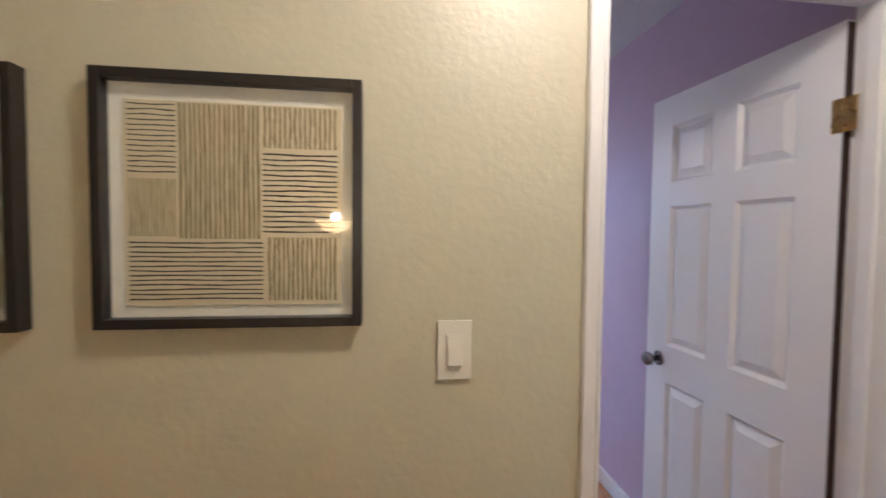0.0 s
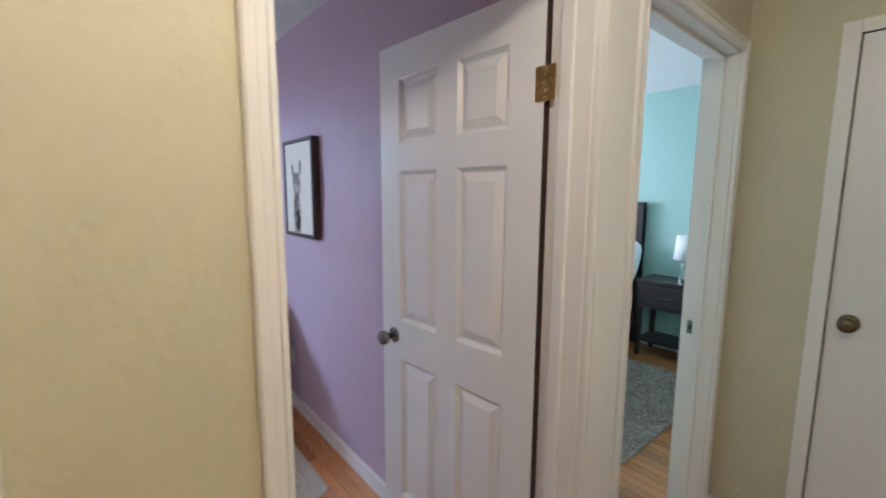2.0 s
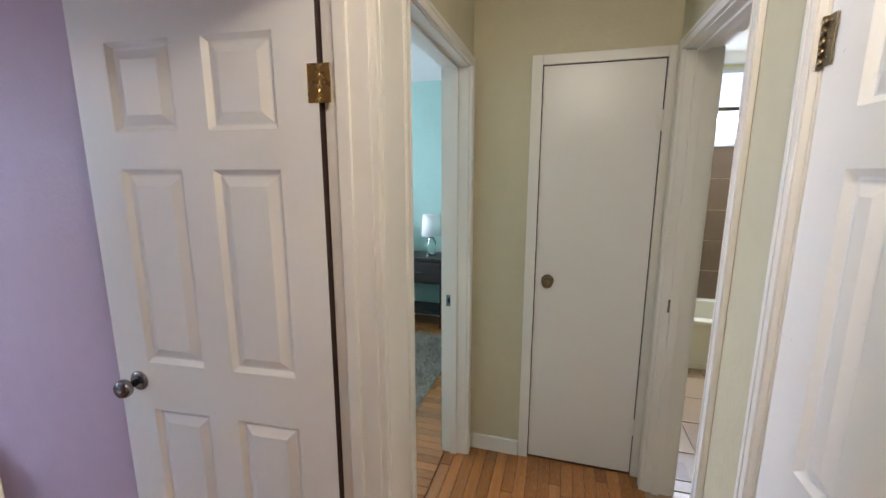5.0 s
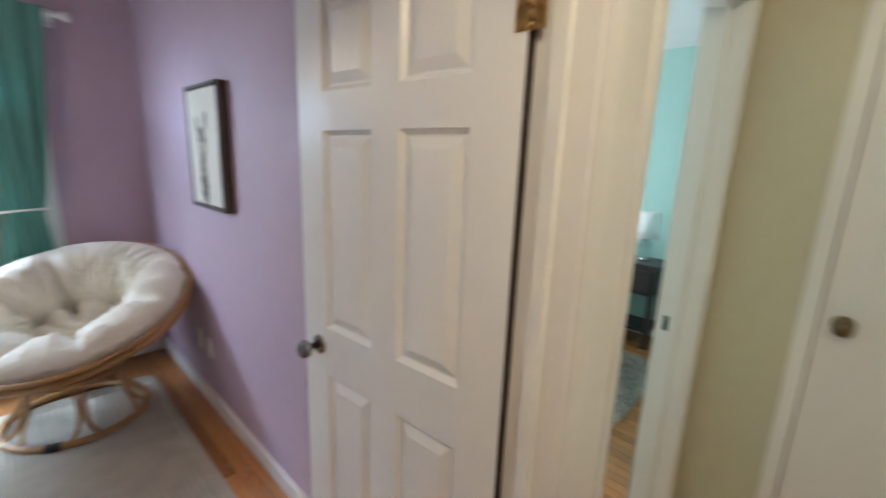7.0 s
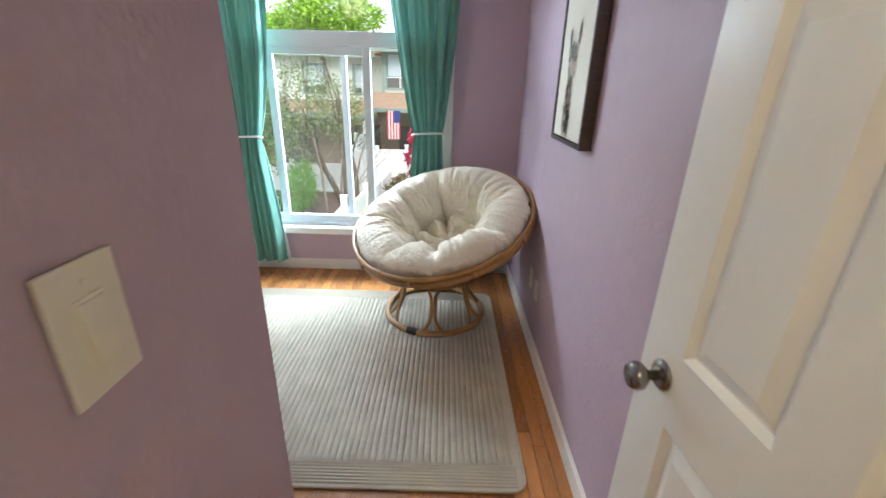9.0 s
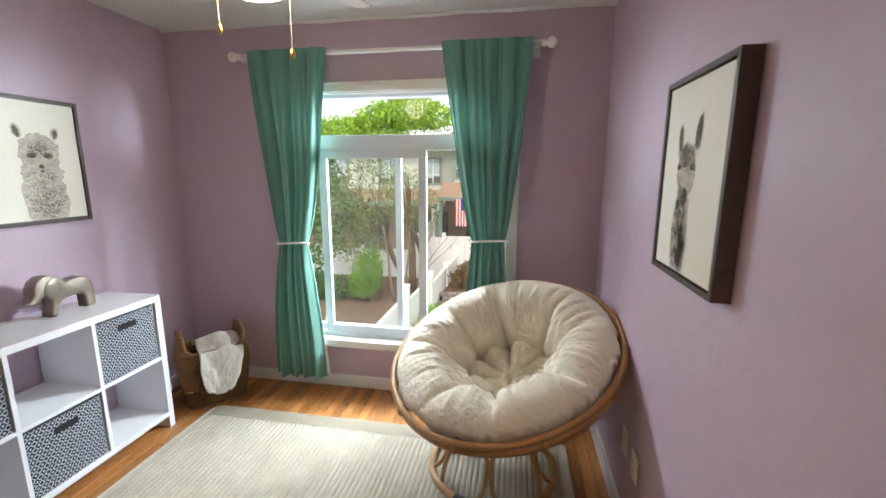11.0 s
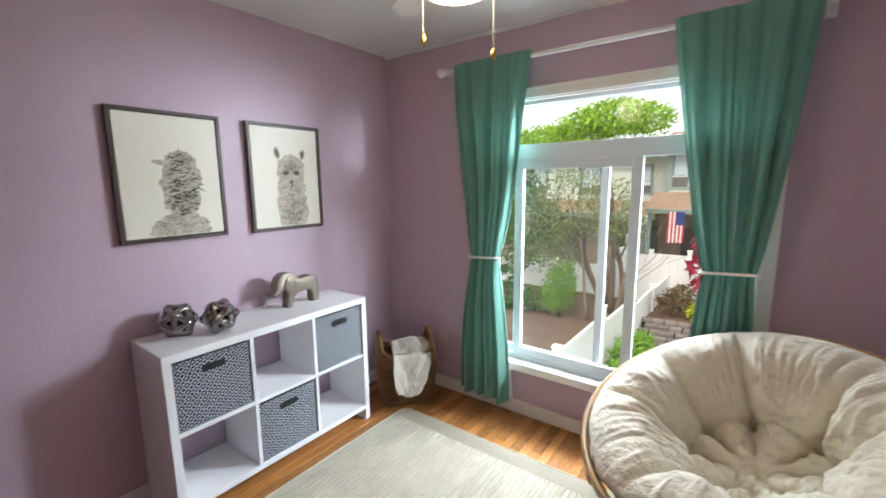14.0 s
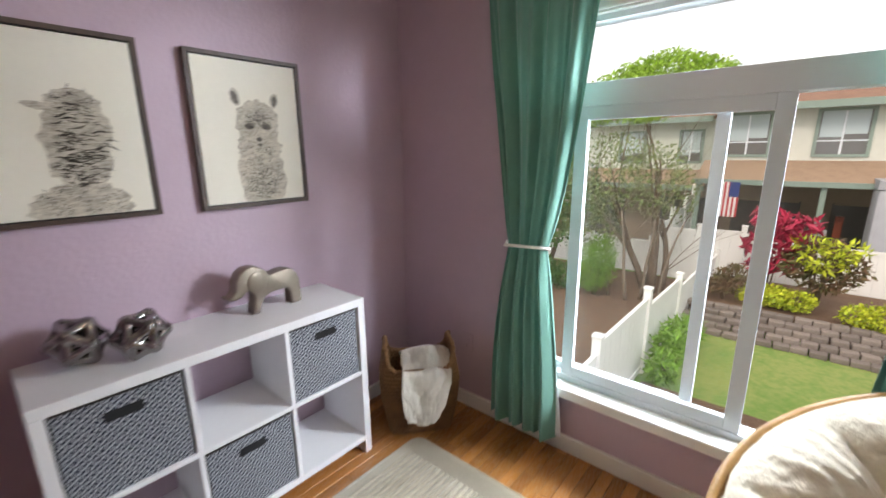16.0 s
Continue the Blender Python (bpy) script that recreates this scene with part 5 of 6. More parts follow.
M_WINDARK = material("dark_window_glass", (0.13, 0.125, 0.12), 0.22, bump=0.0, mix=0.2)
M_BLIND = material("pale_blind", (0.42, 0.50, 0.52), 0.5, mix=0.1)
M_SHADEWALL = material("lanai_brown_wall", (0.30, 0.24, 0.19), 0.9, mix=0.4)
M_BARK = material("grey_bark", (0.20, 0.15, 0.11), 0.95, second=(0.10, 0.075, 0.055), scale=6, fine=40, mix=0.8, bump=1.0, bump_scale=30, depth=0.02, stretch=(1, 1, 0.3))
M_TWIG = material("dry_twig", (0.21, 0.17, 0.13), 0.95, mix=0.5)
M_CONCRETE = material("pale_concrete", (0.36, 0.33, 0.29), 0.9, mix=0.4, bump=0.4)


def foliage(name, a, b):
    m = material(name, a, 0.65, second=b, scale=3, fine=12, mix=0.9, bump=0.0)
    nodes, links = m.node_tree.nodes, m.node_tree.links
    geo = nodes.new("ShaderNodeNewGeometry")
    vary = nodes.new("ShaderNodeMapRange")
    vary.inputs[3].default_value, vary.inputs[4].default_value = 0.65, 1.45
    links.new(geo.outputs["Random Per Island"], vary.inputs[0])
    hsv = nodes.new("ShaderNodeHueSaturation")
    p = nodes["Principled BSDF"]
    links.new(p.inputs["Base Color"].links[0].from_socket, hsv.inputs["Color"])
    links.new(vary.outputs[0], hsv.inputs["Value"])
    links.new(hsv.outputs[0], p.inputs["Base Color"])
    p.inputs["Transmission Weight"].default_value = 0.0
    p.inputs["Subsurface Weight"].default_value = 0.0
    return m


M_LEAF = foliage("bright_green_leaves", (0.17, 0.34, 0.035), (0.09, 0.20, 0.02))
M_LEAF_LIME = foliage("lime_green_leaves", (0.30, 0.48, 0.05), (0.16, 0.30, 0.03))
M_LEAF_DARK = foliage("green_leaves", (0.07, 0.16, 0.03), (0.04, 0.09, 0.02))
M_LEAF_DULL = foliage("dull_olive_leaves", (0.12, 0.19, 0.05), (0.19, 0.20, 0.09))
M_LEAF_RED = foliage("crimson_leaves", (0.42, 0.025, 0.07), (0.22, 0.02, 0.04))
M_LEAF_YELLOW = foliage("yellow_green_leaves", (0.48, 0.50, 0.03), (0.22, 0.34, 0.03))
M_LEAF_BRONZE = foliage("bronze_leaves", (0.15, 0.07, 0.045), (0.10, 0.12, 0.04))

tagged(part("ground", boxes((-400, 4.6, GZ - 1, 400, 900, GZ)), M_GRASS), kind="structure")
tagged(part("ground_soil", boxes((-9, 4.6, GZ, -1.6, 17.4, GZ + 0.02), (-1.4, 4.6, GZ, 9, 10.2, GZ + 0.02)), M_SOIL), kind="structure")
tagged(part("ground_bed", boxes((-1.4, 14.2, GZ, 9, 17.4, GZ + 0.40)), M_SOIL), kind="structure")


def vinyl_fence(rows, label):
    """A panel fence through the points (x, y, top): posts with caps, rails and boards."""
    f = thing("vinyl_fence", pose(rows[0][0], rows[0][1], GZ), label, "fence", "white vinyl fences")
    ox, oy = rows[0][:2]
    for x, y, top in rows:
        pst = part("post", boxes((x - ox - 0.065, y - oy - 0.065, 0, x - ox + 0.065, y - oy + 0.065, top - GZ), bevel=0.006), M_FENCE, f)
        part("post_cap", boxes((x - ox - 0.08, y - oy - 0.08, top - GZ, x - ox + 0.08, y - oy + 0.08, top - GZ + 0.04), bevel=0.015), M_FENCE, pst)
    for (xa, ya, ta), (xb, yb, tb) in zip(rows, rows[1:]):
        a, b = Vector((xa - ox, ya - oy, 0)), Vector((xb - ox, yb - oy, 0))
        ln = (b - a).length
        turn = Matrix.Translation(a) @ Matrix.Rotation(math.atan2(b.y - a.y, b.x - a.x), 4, "Z")
        top = min(ta, tb) - GZ - 0.09

        def bar(name, *r, bev=0.004):
            bm = boxes(r, bevel=bev)
            bmesh.ops.transform(bm, matrix=turn, verts=bm.verts)
            part(name, bm, M_FENCE, f)

        bar("rail", 0.065, -0.03, top - 0.10, ln - 0.065, 0.03, top)
        bar("rail", 0.065, -0.03, 0.06, ln - 0.065, 0.03, 0.18)
        n = max(1, int((ln - 0.13) / 0.21))
        step = (ln - 0.13) / n
        for k in range(n):
            bar("board", 0.065 + k * step + 0.003, -0.014, 0.18, 0.065 + (k + 1) * step - 0.003, 0.014, top - 0.10, bev=0.0)
    return f


vinyl_fence([(-1.55, 6.0, -1.25), (-1.55, 8.15, -1.10), (-1.52, 10.55, -1.02), (-1.45, 12.9, -1.28), (-1.38, 15.2, -1.52), (-1.30, 17.3, -1.58)], "white vinyl panel fence between two back yards")
vinyl_fence([(-0.58, 17.52, -1.02), (0.9, 17.55, -1.05), (3.1, 17.6, -1.05), (5.3, 17.65, -1.05), (7.5, 17.7, -1.05)], "white vinyl fence along the back of the planted bed")
vinyl_fence([(-3.05, 17.42, -0.90), (-1.85, 17.44, -0.84), (-0.72, 17.46, -0.78)], "tall white vinyl fence panel between the yards")
vinyl_fence([(-9.2, 17.45, -1.48), (-7.2, 17.45, -1.48), (-5.2, 17.45, -1.44), (-3.2, 17.45, -1.40)], "white vinyl fence along the back of the bare yard")
vinyl_fence([(-3.1, 17.7, -0.85), (-2.95, 18.9, -0.55), (-2.8, 20.1, -0.15), (-2.7, 20.9, 0.1)], "stepped white vinyl fence beside the lanai")


def leaf_cloud(centres, n, size, seed, wide=0.45):
    """Many small folded leaves scattered through soft-edged clumps (x, y, z, rx, rz)."""
    r = np.random.RandomState(seed)
    cs = np.array(centres, float)
    weight = cs[:, 3] ** 2 * cs[:, 4]
    pick = r.choice(len(cs), n, p=weight / weight.sum())
    d = r.normal(size=(n, 3))
    d /= np.linalg.norm(d, axis=1)[:, None]
    rad = r.uniform(0.35, 1.0, n) ** 0.5 * r.uniform(0.85, 1.12, n)
    c = cs[pick]
    pos = c[:, :3] + d * rad[:, None] * np.stack([c[:, 3], c[:, 3], c[:, 4]], 1)
    a = r.normal(size=(n, 3))
    a /= np.linalg.norm(a, axis=1)[:, None]
    a += d * 0.8
    a /= np.linalg.norm(a, axis=1)[:, None]
    b = np.cross(a, r.normal(size=(n, 3)))
    b /= np.linalg.norm(b, axis=1)[:, None]
    s = size * r.uniform(0.6, 1.4, n)[:, None]
    tip, base = pos + a * s, pos - a * s * 0.6
    nn = np.cross(a, b)
    left, right = pos + b * s * wide + nn * s * 0.15, pos - b * s * wide + nn * s * 0.15
    verts = np.stack([base, left, tip, right], 1).reshape(-1, 3)
    faces = [(4 * i, 4 * i + 1, 4 * i + 2, 4 * i + 3) for i in range(n)]
    return verts.tolist(), faces


def limb(bm, start, direction, length, radius, depth, rnd, tips, spread=0.5):
    p, d = Vector(start), Vector(direction).normalized()
    pts, radii = [p.copy()], [radius]
    for k in range(5):
        d = (d + Vector((rnd.uniform(-1, 1), rnd.uniform(-1, 1), rnd.uniform(-0.3, 0.6))) * 0.13).normalized()
        p = p + d * length / 5
        pts.append(p.copy())
        radii.append(radius * (1 - 0.10 * (k + 1)))
    tube(bm, pts, radius, 7 if depth > 1 else 5, radii=radii)
    if depth == 0:
        tips.append(p)
        return
    for _ in range(3 if depth > 1 else 4):
        q = pts[rnd.randint(2, 5)]
        nd = (d + Vector((rnd.uniform(-1, 1), rnd.uniform(-1, 1), rnd.uniform(-0.2, 0.8))) * spread * 1.6).normalized()
        limb(bm, q, nd, length * rnd.uniform(0.55, 0.8), radii[-1] * 0.62, depth - 1, rnd, tips, spread)


def tree(name, x, y, trunks, crown, n, size, leaf_mat, seed, label, twig=False):
    t = thing(name, pose(x, y, GZ), label, "tree")
    rnd = random.Random(seed)
    bm, tips = bmesh.new(), []
    for dx, dy, lean, ln, rad, depth in trunks:
        limb(bm, (dx, dy, 0), lean, ln, rad, depth, rnd, tips)
    part("trunk", bm, M_TWIG if twig else M_BARK, t, "grey-brown trunk and limbs", True)
    v_, f_ = leaf_cloud(crown, n, size, seed)
    raw("crown", v_, f_, leaf_mat, t, "many small leaves")
    return t


tree("umbrella_tree", -2.65, 15.6, [(0, 0, (0.02, 0, 1), 3.6, 0.15, 3), (0.25, 0.2, (0.12, 0, 1), 2.2, 0.11, 3), (-0.2, 0.1, (-0.25, 0, 1), 3.4, 0.11, 3)],
     [(-1.9, 0, 5.5, 1.0, 0.62), (-1.0, 0.2, 5.9, 1.0, 0.62), (-0.1, 0, 6.1, 1.1, 0.6), (0.75, 0.2, 6.0, 0.75, 0.5), (-2.8, 0.3, 5.4, 1.0, 0.7), (-3.8, 0.3, 5.2, 1.1, 0.8), (-0.6, -0.3, 5.2, 0.8, 0.35)], 22000, 0.062, M_LEAF_LIME, 11,
     "tall flat-crowned tree with bright green foliage")
tree("bare_tree", -3.0, 14.4, [(0, 0, (-0.04, 0, 1), 2.6, 0.055, 3), (0.3, 0.3, (0.08, 0.1, 1), 2.4, 0.05, 3), (-0.5, 0.1, (-0.12, 0, 1), 2.3, 0.045, 3), (0.8, 0.2, (0.10, 0.1, 1), 2.3, 0.045, 3)],
     [(-0.8, 0, 3.6, 1.1, 1.1), (0.4, 0.2, 3.4, 0.9, 1.0), (1.0, 0.6, 3.0, 0.45, 0.8), (-1.6, 0, 2.6, 0.9, 1.0), (-1.2, 0.4, 1.9, 0.8, 0.8)], 5200, 0.055, M_LEAF_DULL, 21, "half-bare tree with a tangle of thin branches", True)
tree("leafy_tree", -6.4, 15.2, [(0, 0, (0.05, 0, 1), 3.0, 0.12, 3), (0.5, 0, (0.25, 0, 1), 2.6, 0.09, 3)],
     [(0, 0, 3.8, 1.4, 1.2), (1.2, -0.2, 3.0, 1.1, 1.0), (-1.2, 0, 3.2, 1.2, 1.0), (0.4, -0.4, 1.8, 1.2, 0.9)], 6000, 0.09, M_LEAF_DARK, 31, "dense leafy tree in the bare yard")


def bush(name, x, y, z, clumps, n, size, mat, seed, label, stems=5, tall=0.6, wide=0.45):
    b = thing(name, pose(x, y, z), label, "bush")
    rnd = random.Random(seed)
    bm = bmesh.new()
    for k in range(stems):
        a = rnd.uniform(0, 6.28)
        tube(bm, [(0.04 * math.cos(a), 0.04 * math.sin(a), 0), (0.12 * math.cos(a), 0.12 * math.sin(a), tall * 0.5), (0.2 * math.cos(a), 0.2 * math.sin(a), tall)], 0.015, 5, radii=[0.022, 0.017, 0.01])
    part("stems", bm, M_BARK, b, "", True)
    v_, f_ = leaf_cloud(clumps, n, size, seed, wide)
    raw("leaves", v_, f_, mat, b)
    return b


BZ = GZ + 0.40
bush("cypress_bush", -3.85, 14.3, GZ, [(0, 0, 0.9, 0.55, 0.75), (0.15, 0, 1.3, 0.4, 0.6), (-0.2, 0, 0.6, 0.5, 0.5)], 4200, 0.06, M_LEAF, 41, "upright feathery green bush", tall=1.2, wide=0.2)
bush("ti_plant", 0.02, 15.6, BZ, [(0, 0, 1.9, 0.42, 0.38), (0.35, 0, 1.55, 0.4, 0.35), (-0.3, 0, 1.4, 0.35, 0.3), (-0.2, 0, 0.9, 0.3, 0.25), (0.25, 0, 1.0, 0.3, 0.3), (0.6, 0.1, 1.9, 0.3, 0.28), (-0.25, 0.1, 2.2, 0.28, 0.22)], 620, 0.17, M_LEAF_RED, 42, "crimson ti plant with broad drooping leaves", tall=1.7, wide=0.28)
bush("croton", 0.95, 15.4, BZ + 0.2, [(0, 0, 1.1, 0.55, 0.45), (0.5, 0, 0.9, 0.4, 0.35), (-0.4, 0, 0.85, 0.4, 0.35), (0.1, 0, 0.55, 0.5, 0.3)], 1500, 0.10, M_LEAF_BRONZE, 43, "bronze and green croton shrub", tall=0.9, wide=0.3)
bush("croton", 1.0, 15.25, BZ + 0.2, [(-0.3, 0, 1.4, 0.4, 0.2), (0.35, 0, 1.35, 0.4, 0.2), (0.0, -0.2, 1.1, 0.5, 0.3)], 320, 0.11, M_LEAF_YELLOW, 44, "croton shrub with bright yellow tips", tall=1.2, wide=0.3)
bush("gold_hedge", 0.1, 15.0, BZ, [(0, 0, 0.28, 0.5, 0.25), (0.5, 0, 0.26, 0.45, 0.24), (-0.35, 0, 0.25, 0.35, 0.22)], 1800, 0.055, M_LEAF_YELLOW, 45, "low clipped yellow-green hedge", tall=0.3)
bush("gold_hedge", 2.1, 14.6, BZ, [(0, 0, 0.3, 0.55, 0.28), (0.6, 0, 0.32, 0.5, 0.3), (-0.4, 0, 0.26, 0.4, 0.24)], 2000, 0.055, M_LEAF_YELLOW, 46, "low rounded yellow-green hedge", tall=0.3)
bush("bronze_croton", -0.75, 14.9, BZ, [(0, 0, 0.5, 0.35, 0.4), (0.2, 0, 0.7, 0.3, 0.3), (-0.2, 0, 0.4, 0.3, 0.3)], 420, 0.10, M_LEAF_BRONZE, 47, "small bronze-leaved shrub by the fence", tall=0.6, wide=0.3)
bush("lily_clump", -1.15, 10.9, GZ, [(0, 0, 0.45, 0.28, 0.4), (0, 0.7, 0.45, 0.28, 0.4), (0.05, -0.6, 0.35, 0.25, 0.35), (0.1, 1.3, 0.4, 0.3, 0.35)], 700, 0.17, M_LEAF, 48, "strappy green plants along the fence", tall=0.4, wide=0.14)
bush("seedling_bush", -5.6, 14.2, GZ, [(0, 0, 0.5, 0.7, 0.5), (0.8, 0.2, 0.4, 0.5, 0.4)], 1500, 0.07, M_LEAF_DARK, 49, "low green bush in the bare yard", tall=0.5)

# garden wall of split blocks, in a gentle curve
gw = thing("garden_wall", pose(0, 13.3, GZ), "low curved retaining wall of grey split blocks", "retaining wall")
block_mesh = None
rb = random.Random(7)
for row in range(5):
    for k in range(26):
        x = -1.3 + 0.30 * k + (0.15 if row % 2 else 0)
        y = 0.18 * math.sin(0.55 * x + 0.6) - 0.10 * x * 0.35 + 0.19 * row
        if block_mesh is None:
            bm = boxes((-0.142, -0.10, 0.0, 0.142, 0.12, 0.115), bevel=0.022)
            first = part("block", bm, M_BLOCK, gw)
            block_mesh = first.data
            ob = first
        else:
            ob = new("block", block_mesh)
            ob.parent = gw
        ob.location = (x + rb.uniform(-0.01, 0.01), y + rb.uniform(-0.015, 0.015), 0.10 * row)
        ob.rotation_euler = (0, 0, rb.uniform(-0.08, 0.08))

# terrace house opposite
house = thing("terrace_house", pose(0, 21, GZ), "two-storey grey terrace house with a brown roof skirt", "house")
H2 = -GZ
part("upper_wall", boxes((-2.05, 0.0, 0.80 + H2, 14, 5, 2.80 + H2)), M_SIDING, house, "pale grey siding")
part("upper_wall", boxes((-14, 2.0, 0.60 + H2, -2.05, 6, 2.65 + H2)), M_SIDING, house, "pale grey siding")


def slope(name, x0, x1, y0, y1, za, zb, thick, mat, label=""):
    v = [(x, y, z + d) for d in (0, -thick) for x, y, z in ((x0, y0, za), (x1, y0, za), (x1, y1, zb), (x0, y1, zb))]
    f = [(0, 1, 2, 3), (7, 6, 5, 4), (0, 4, 5, 1), (1, 5, 6, 2), (2, 6, 7, 3), (3, 7, 4, 0)]
    return raw(name, v, f, mat, house, label)


slope("roof", -2.6, 14.5, -0.6, 4.6, 2.86 + H2, 3.85 + H2, 0.10, M_SHINGLE, "brown shingle roof")
slope("roof", -14.5, -2.0, 1.4, 6.5, 2.70 + H2, 3.75 + H2, 0.10, M_SHINGLE, "brown shingle roof")
part("fascia", boxes((-2.6, -0.66, 2.66 + H2, 14.5, -0.6, 2.88 + H2)), M_SAGE, house, "sage green fascia")
part("fascia", boxes((-14.5, 1.34, 2.50 + H2, -2.6, 1.40, 2.72 + H2)), M_SAGE, house, "sage green fascia")
slope("roof_skirt", -2.5, 14.5, -1.6, 0.0, 0.46 + H2, 1.05 + H2, 0.12, M_SKIRT, "tan shingle roof skirt")
slope("roof_skirt", -14.5, -2.5, 0.6, 2.0, 0.05 + H2, 0.60 + H2, 0.12, M_SKIRT, "tan shingle roof skirt")
part("fascia", boxes((-2.5, -1.66, 0.30 + H2, 14.5, -1.6, 0.46 + H2)), M_SAGE, house, "sage green fascia")
part("fascia", boxes((-14.5, 0.54, -0.15 + H2, -2.5, 0.6, 0.05 + H2)), M_SAGE, house, "sage green fascia")
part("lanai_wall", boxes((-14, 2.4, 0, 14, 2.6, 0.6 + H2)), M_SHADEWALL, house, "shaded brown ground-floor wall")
part("lanai_floor", boxes((-14, -1.6, 0.0, 14, 2.4, 0.05)), M_CONCRETE, house)
part("corner_board", boxes((-2.10, -0.03, 0.80 + H2, -1.98, 0.0, 2.80 + H2)), M_SAGE, house)
for x in (-2.35, 0.9, 4.2, 7.5):
    part("lanai_post", boxes((x - 0.07, -1.55, 0.05, x + 0.07, -1.41, 0.32 + H2), bevel=0.01), M_SAGE, house)


def house_window(x0, x1, z0, z1, y, blind=0.5):
    w = part("window", boxes((x0 - 0.09, y - 0.05, z0 - 0.09, x0, y, z1 + 0.09), (x1, y - 0.05, z0 - 0.09, x1 + 0.09, y, z1 + 0.09),
                             (x0, y - 0.05, z0 - 0.09, x1, y, z0), (x0, y - 0.05, z1, x1, y, z1 + 0.09)), M_SAGE, house, "sage framed window")
    part("glazing", boxes((x0, y - 0.012, z0, x1, y - 0.004, z1)), M_WINDARK, w)
    xm = (x0 + x1) / 2
    part("sash_bar", boxes((xm - 0.025, y - 0.04, z0, xm + 0.025, y - 0.012, z1), (x0, y - 0.04, z0 + 0.4, xm - 0.025, y - 0.012, z0 + 0.44), (xm + 0.025, y - 0.04, z0 + 0.4, x1, y - 0.012, z0 + 0.44)), M_VINYL, w)
    part("blind", boxes((x0 + 0.04, y - 0.02, z1 - (z1 - z0) * blind, xm - 0.03, y - 0.013, z1), (xm + 0.03, y - 0.02, z1 - (z1 - z0) * blind * 0.9, x1 - 0.04, y - 0.013, z1)), M_BLIND, w)


for x0, x1, bl_ in ((-1.88, -0.72, 0.65), (0.54, 1.72, 0.6), (3.4, 4.6, 0.5), (6.0, 7.2, 0.5)):
    house_window(x0, x1, 1.25 + H2, 2.58 + H2, 0.0, bl_)
for x0, x1 in ((-3.75, -3.0), (-6.2, -5.2), (-9.0, -8.0)):
    house_window(x0, x1, 0.95 + H2, 2.15 + H2, 2.0, 0.8)
for x0, x1 in ((-4.4, -2.7), (-1.6, 0.4), (1.4, 3.6), (-8.0, -6.0)):
    part("sliding_door", boxes((x0, 2.36, 0.06, x1, 2.39, 2.1), (x0 - 0.06, 2.33, 0.06, x0, 2.4, 2.16), (x1, 2.33, 0.06, x1 + 0.06, 2.4, 2.16), ((x0 + x1) / 2 - 0.04, 2.33, 0.06, (x0 + x1) / 2 + 0.04, 2.36, 2.1)), M_WINDARK, house, "dark glass sliding door")

# flag hung under the roof skirt: stripes and a starless canton
flag = thing("flag", pose(-1.70, 19.30, 0.38), "striped red and white flag hanging from the lanai", "flag")
M_RED = material("red_cloth", (0.50, 0.06, 0.07), 0.85, bump=0.1)
M_WHITE = material("white_cloth", (0.75, 0.73, 0.72), 0.85, bump=0.1)
M_NAVY = material("navy_cloth", (0.04, 0.06, 0.20), 0.85, bump=0.1)
for k in range(9):
    part("stripe", boxes((k * 0.061, 0.004 * (k % 2), -1.15, (k + 1) * 0.061, 0.012 + 0.004 * (k % 2), 0.0)), M_RED if k % 2 == 0 else M_WHITE, flag)
part("canton", boxes((0.275, -0.006, -0.48, 0.549, -0.002, 0.0)), M_NAVY, flag, "navy canton")


def crate(x, y, z, sx, sy, sz, colour, label, category="box"):
    c = thing(category.replace(" ", "_"), pose(x, y, z), label, category)
    part("body", boxes((-sx, -sy, 0, sx, sy, sz), bevel=min(sx, sz) * 0.12), material(category.replace(" ", "_") + "_finish", colour, 0.6), c)
    part("lid", boxes((-sx * 1.03, -sy * 1.03, sz, sx * 1.03, sy * 1.03, sz * 1.08), bevel=0.01), material(category.replace(" ", "_") + "_top", tuple(v * 0.8 for v in colour), 0.6), c)


crate(-2.05, 19.9, GZ + 0.05, 0.42, 0.32, 1.05, (0.05, 0.05, 0.09), "covered dark grill on the lanai", "grill")
crate(-0.75, 19.9, GZ + 0.05, 0.45, 0.3, 0.85, (0.04, 0.26, 0.28), "turquoise plastic tub on the lanai", "storage tub")
crate(-0.2, 20.6, GZ + 0.05, 0.30, 0.3, 1.5, (0.30, 0.12, 0.05), "wooden cupboard on the lanai", "cupboard")
crate(1.5, 20.3, GZ + 0.05, 0.4, 0.3, 1.2, (0.03, 0.03, 0.04), "black stacked chairs on the lanai", "stacked chairs")
crate(0.95, 20.2, GZ + 0.05, 0.22, 0.05, 1.45, (0.6, 0.6, 0.62), "white board leaning on the lanai", "board")
crate(1.45, 20.9, GZ + 0.05, 0.10, 0.08, 1.8, (0.26, 0.06, 0.03), "orange hanging jackets on the lanai", "jacket")
crate(2.75, 19.2, GZ, 0.80, 0.6, 3.05, (0.42, 0.43, 0.47), "pale grey garden shed behind the fence", "shed")
crate(-3.7, 22.0, GZ + 0.05, 0.5, 0.4, 0.75, (0.06, 0.06, 0.06), "dark patio chairs on the lanai", "patio chair")
shed = thing("garden_shed", pose(2.75, 18.6, GZ), "grey resin garden shed behind the fence", "shed")
M_SHED = material("grey_resin", (0.33, 0.34, 0.37), 0.6, mix=0.2)
part("body", boxes((-0.1, 0, 0, 1.9, 1.5, 2.35), bevel=0.02), M_SHED, shed)
part("roof", boxes((-0.2, -0.12, 2.35, 2.0, 1.6, 2.75), bevel=0.12), M_SHED, shed)
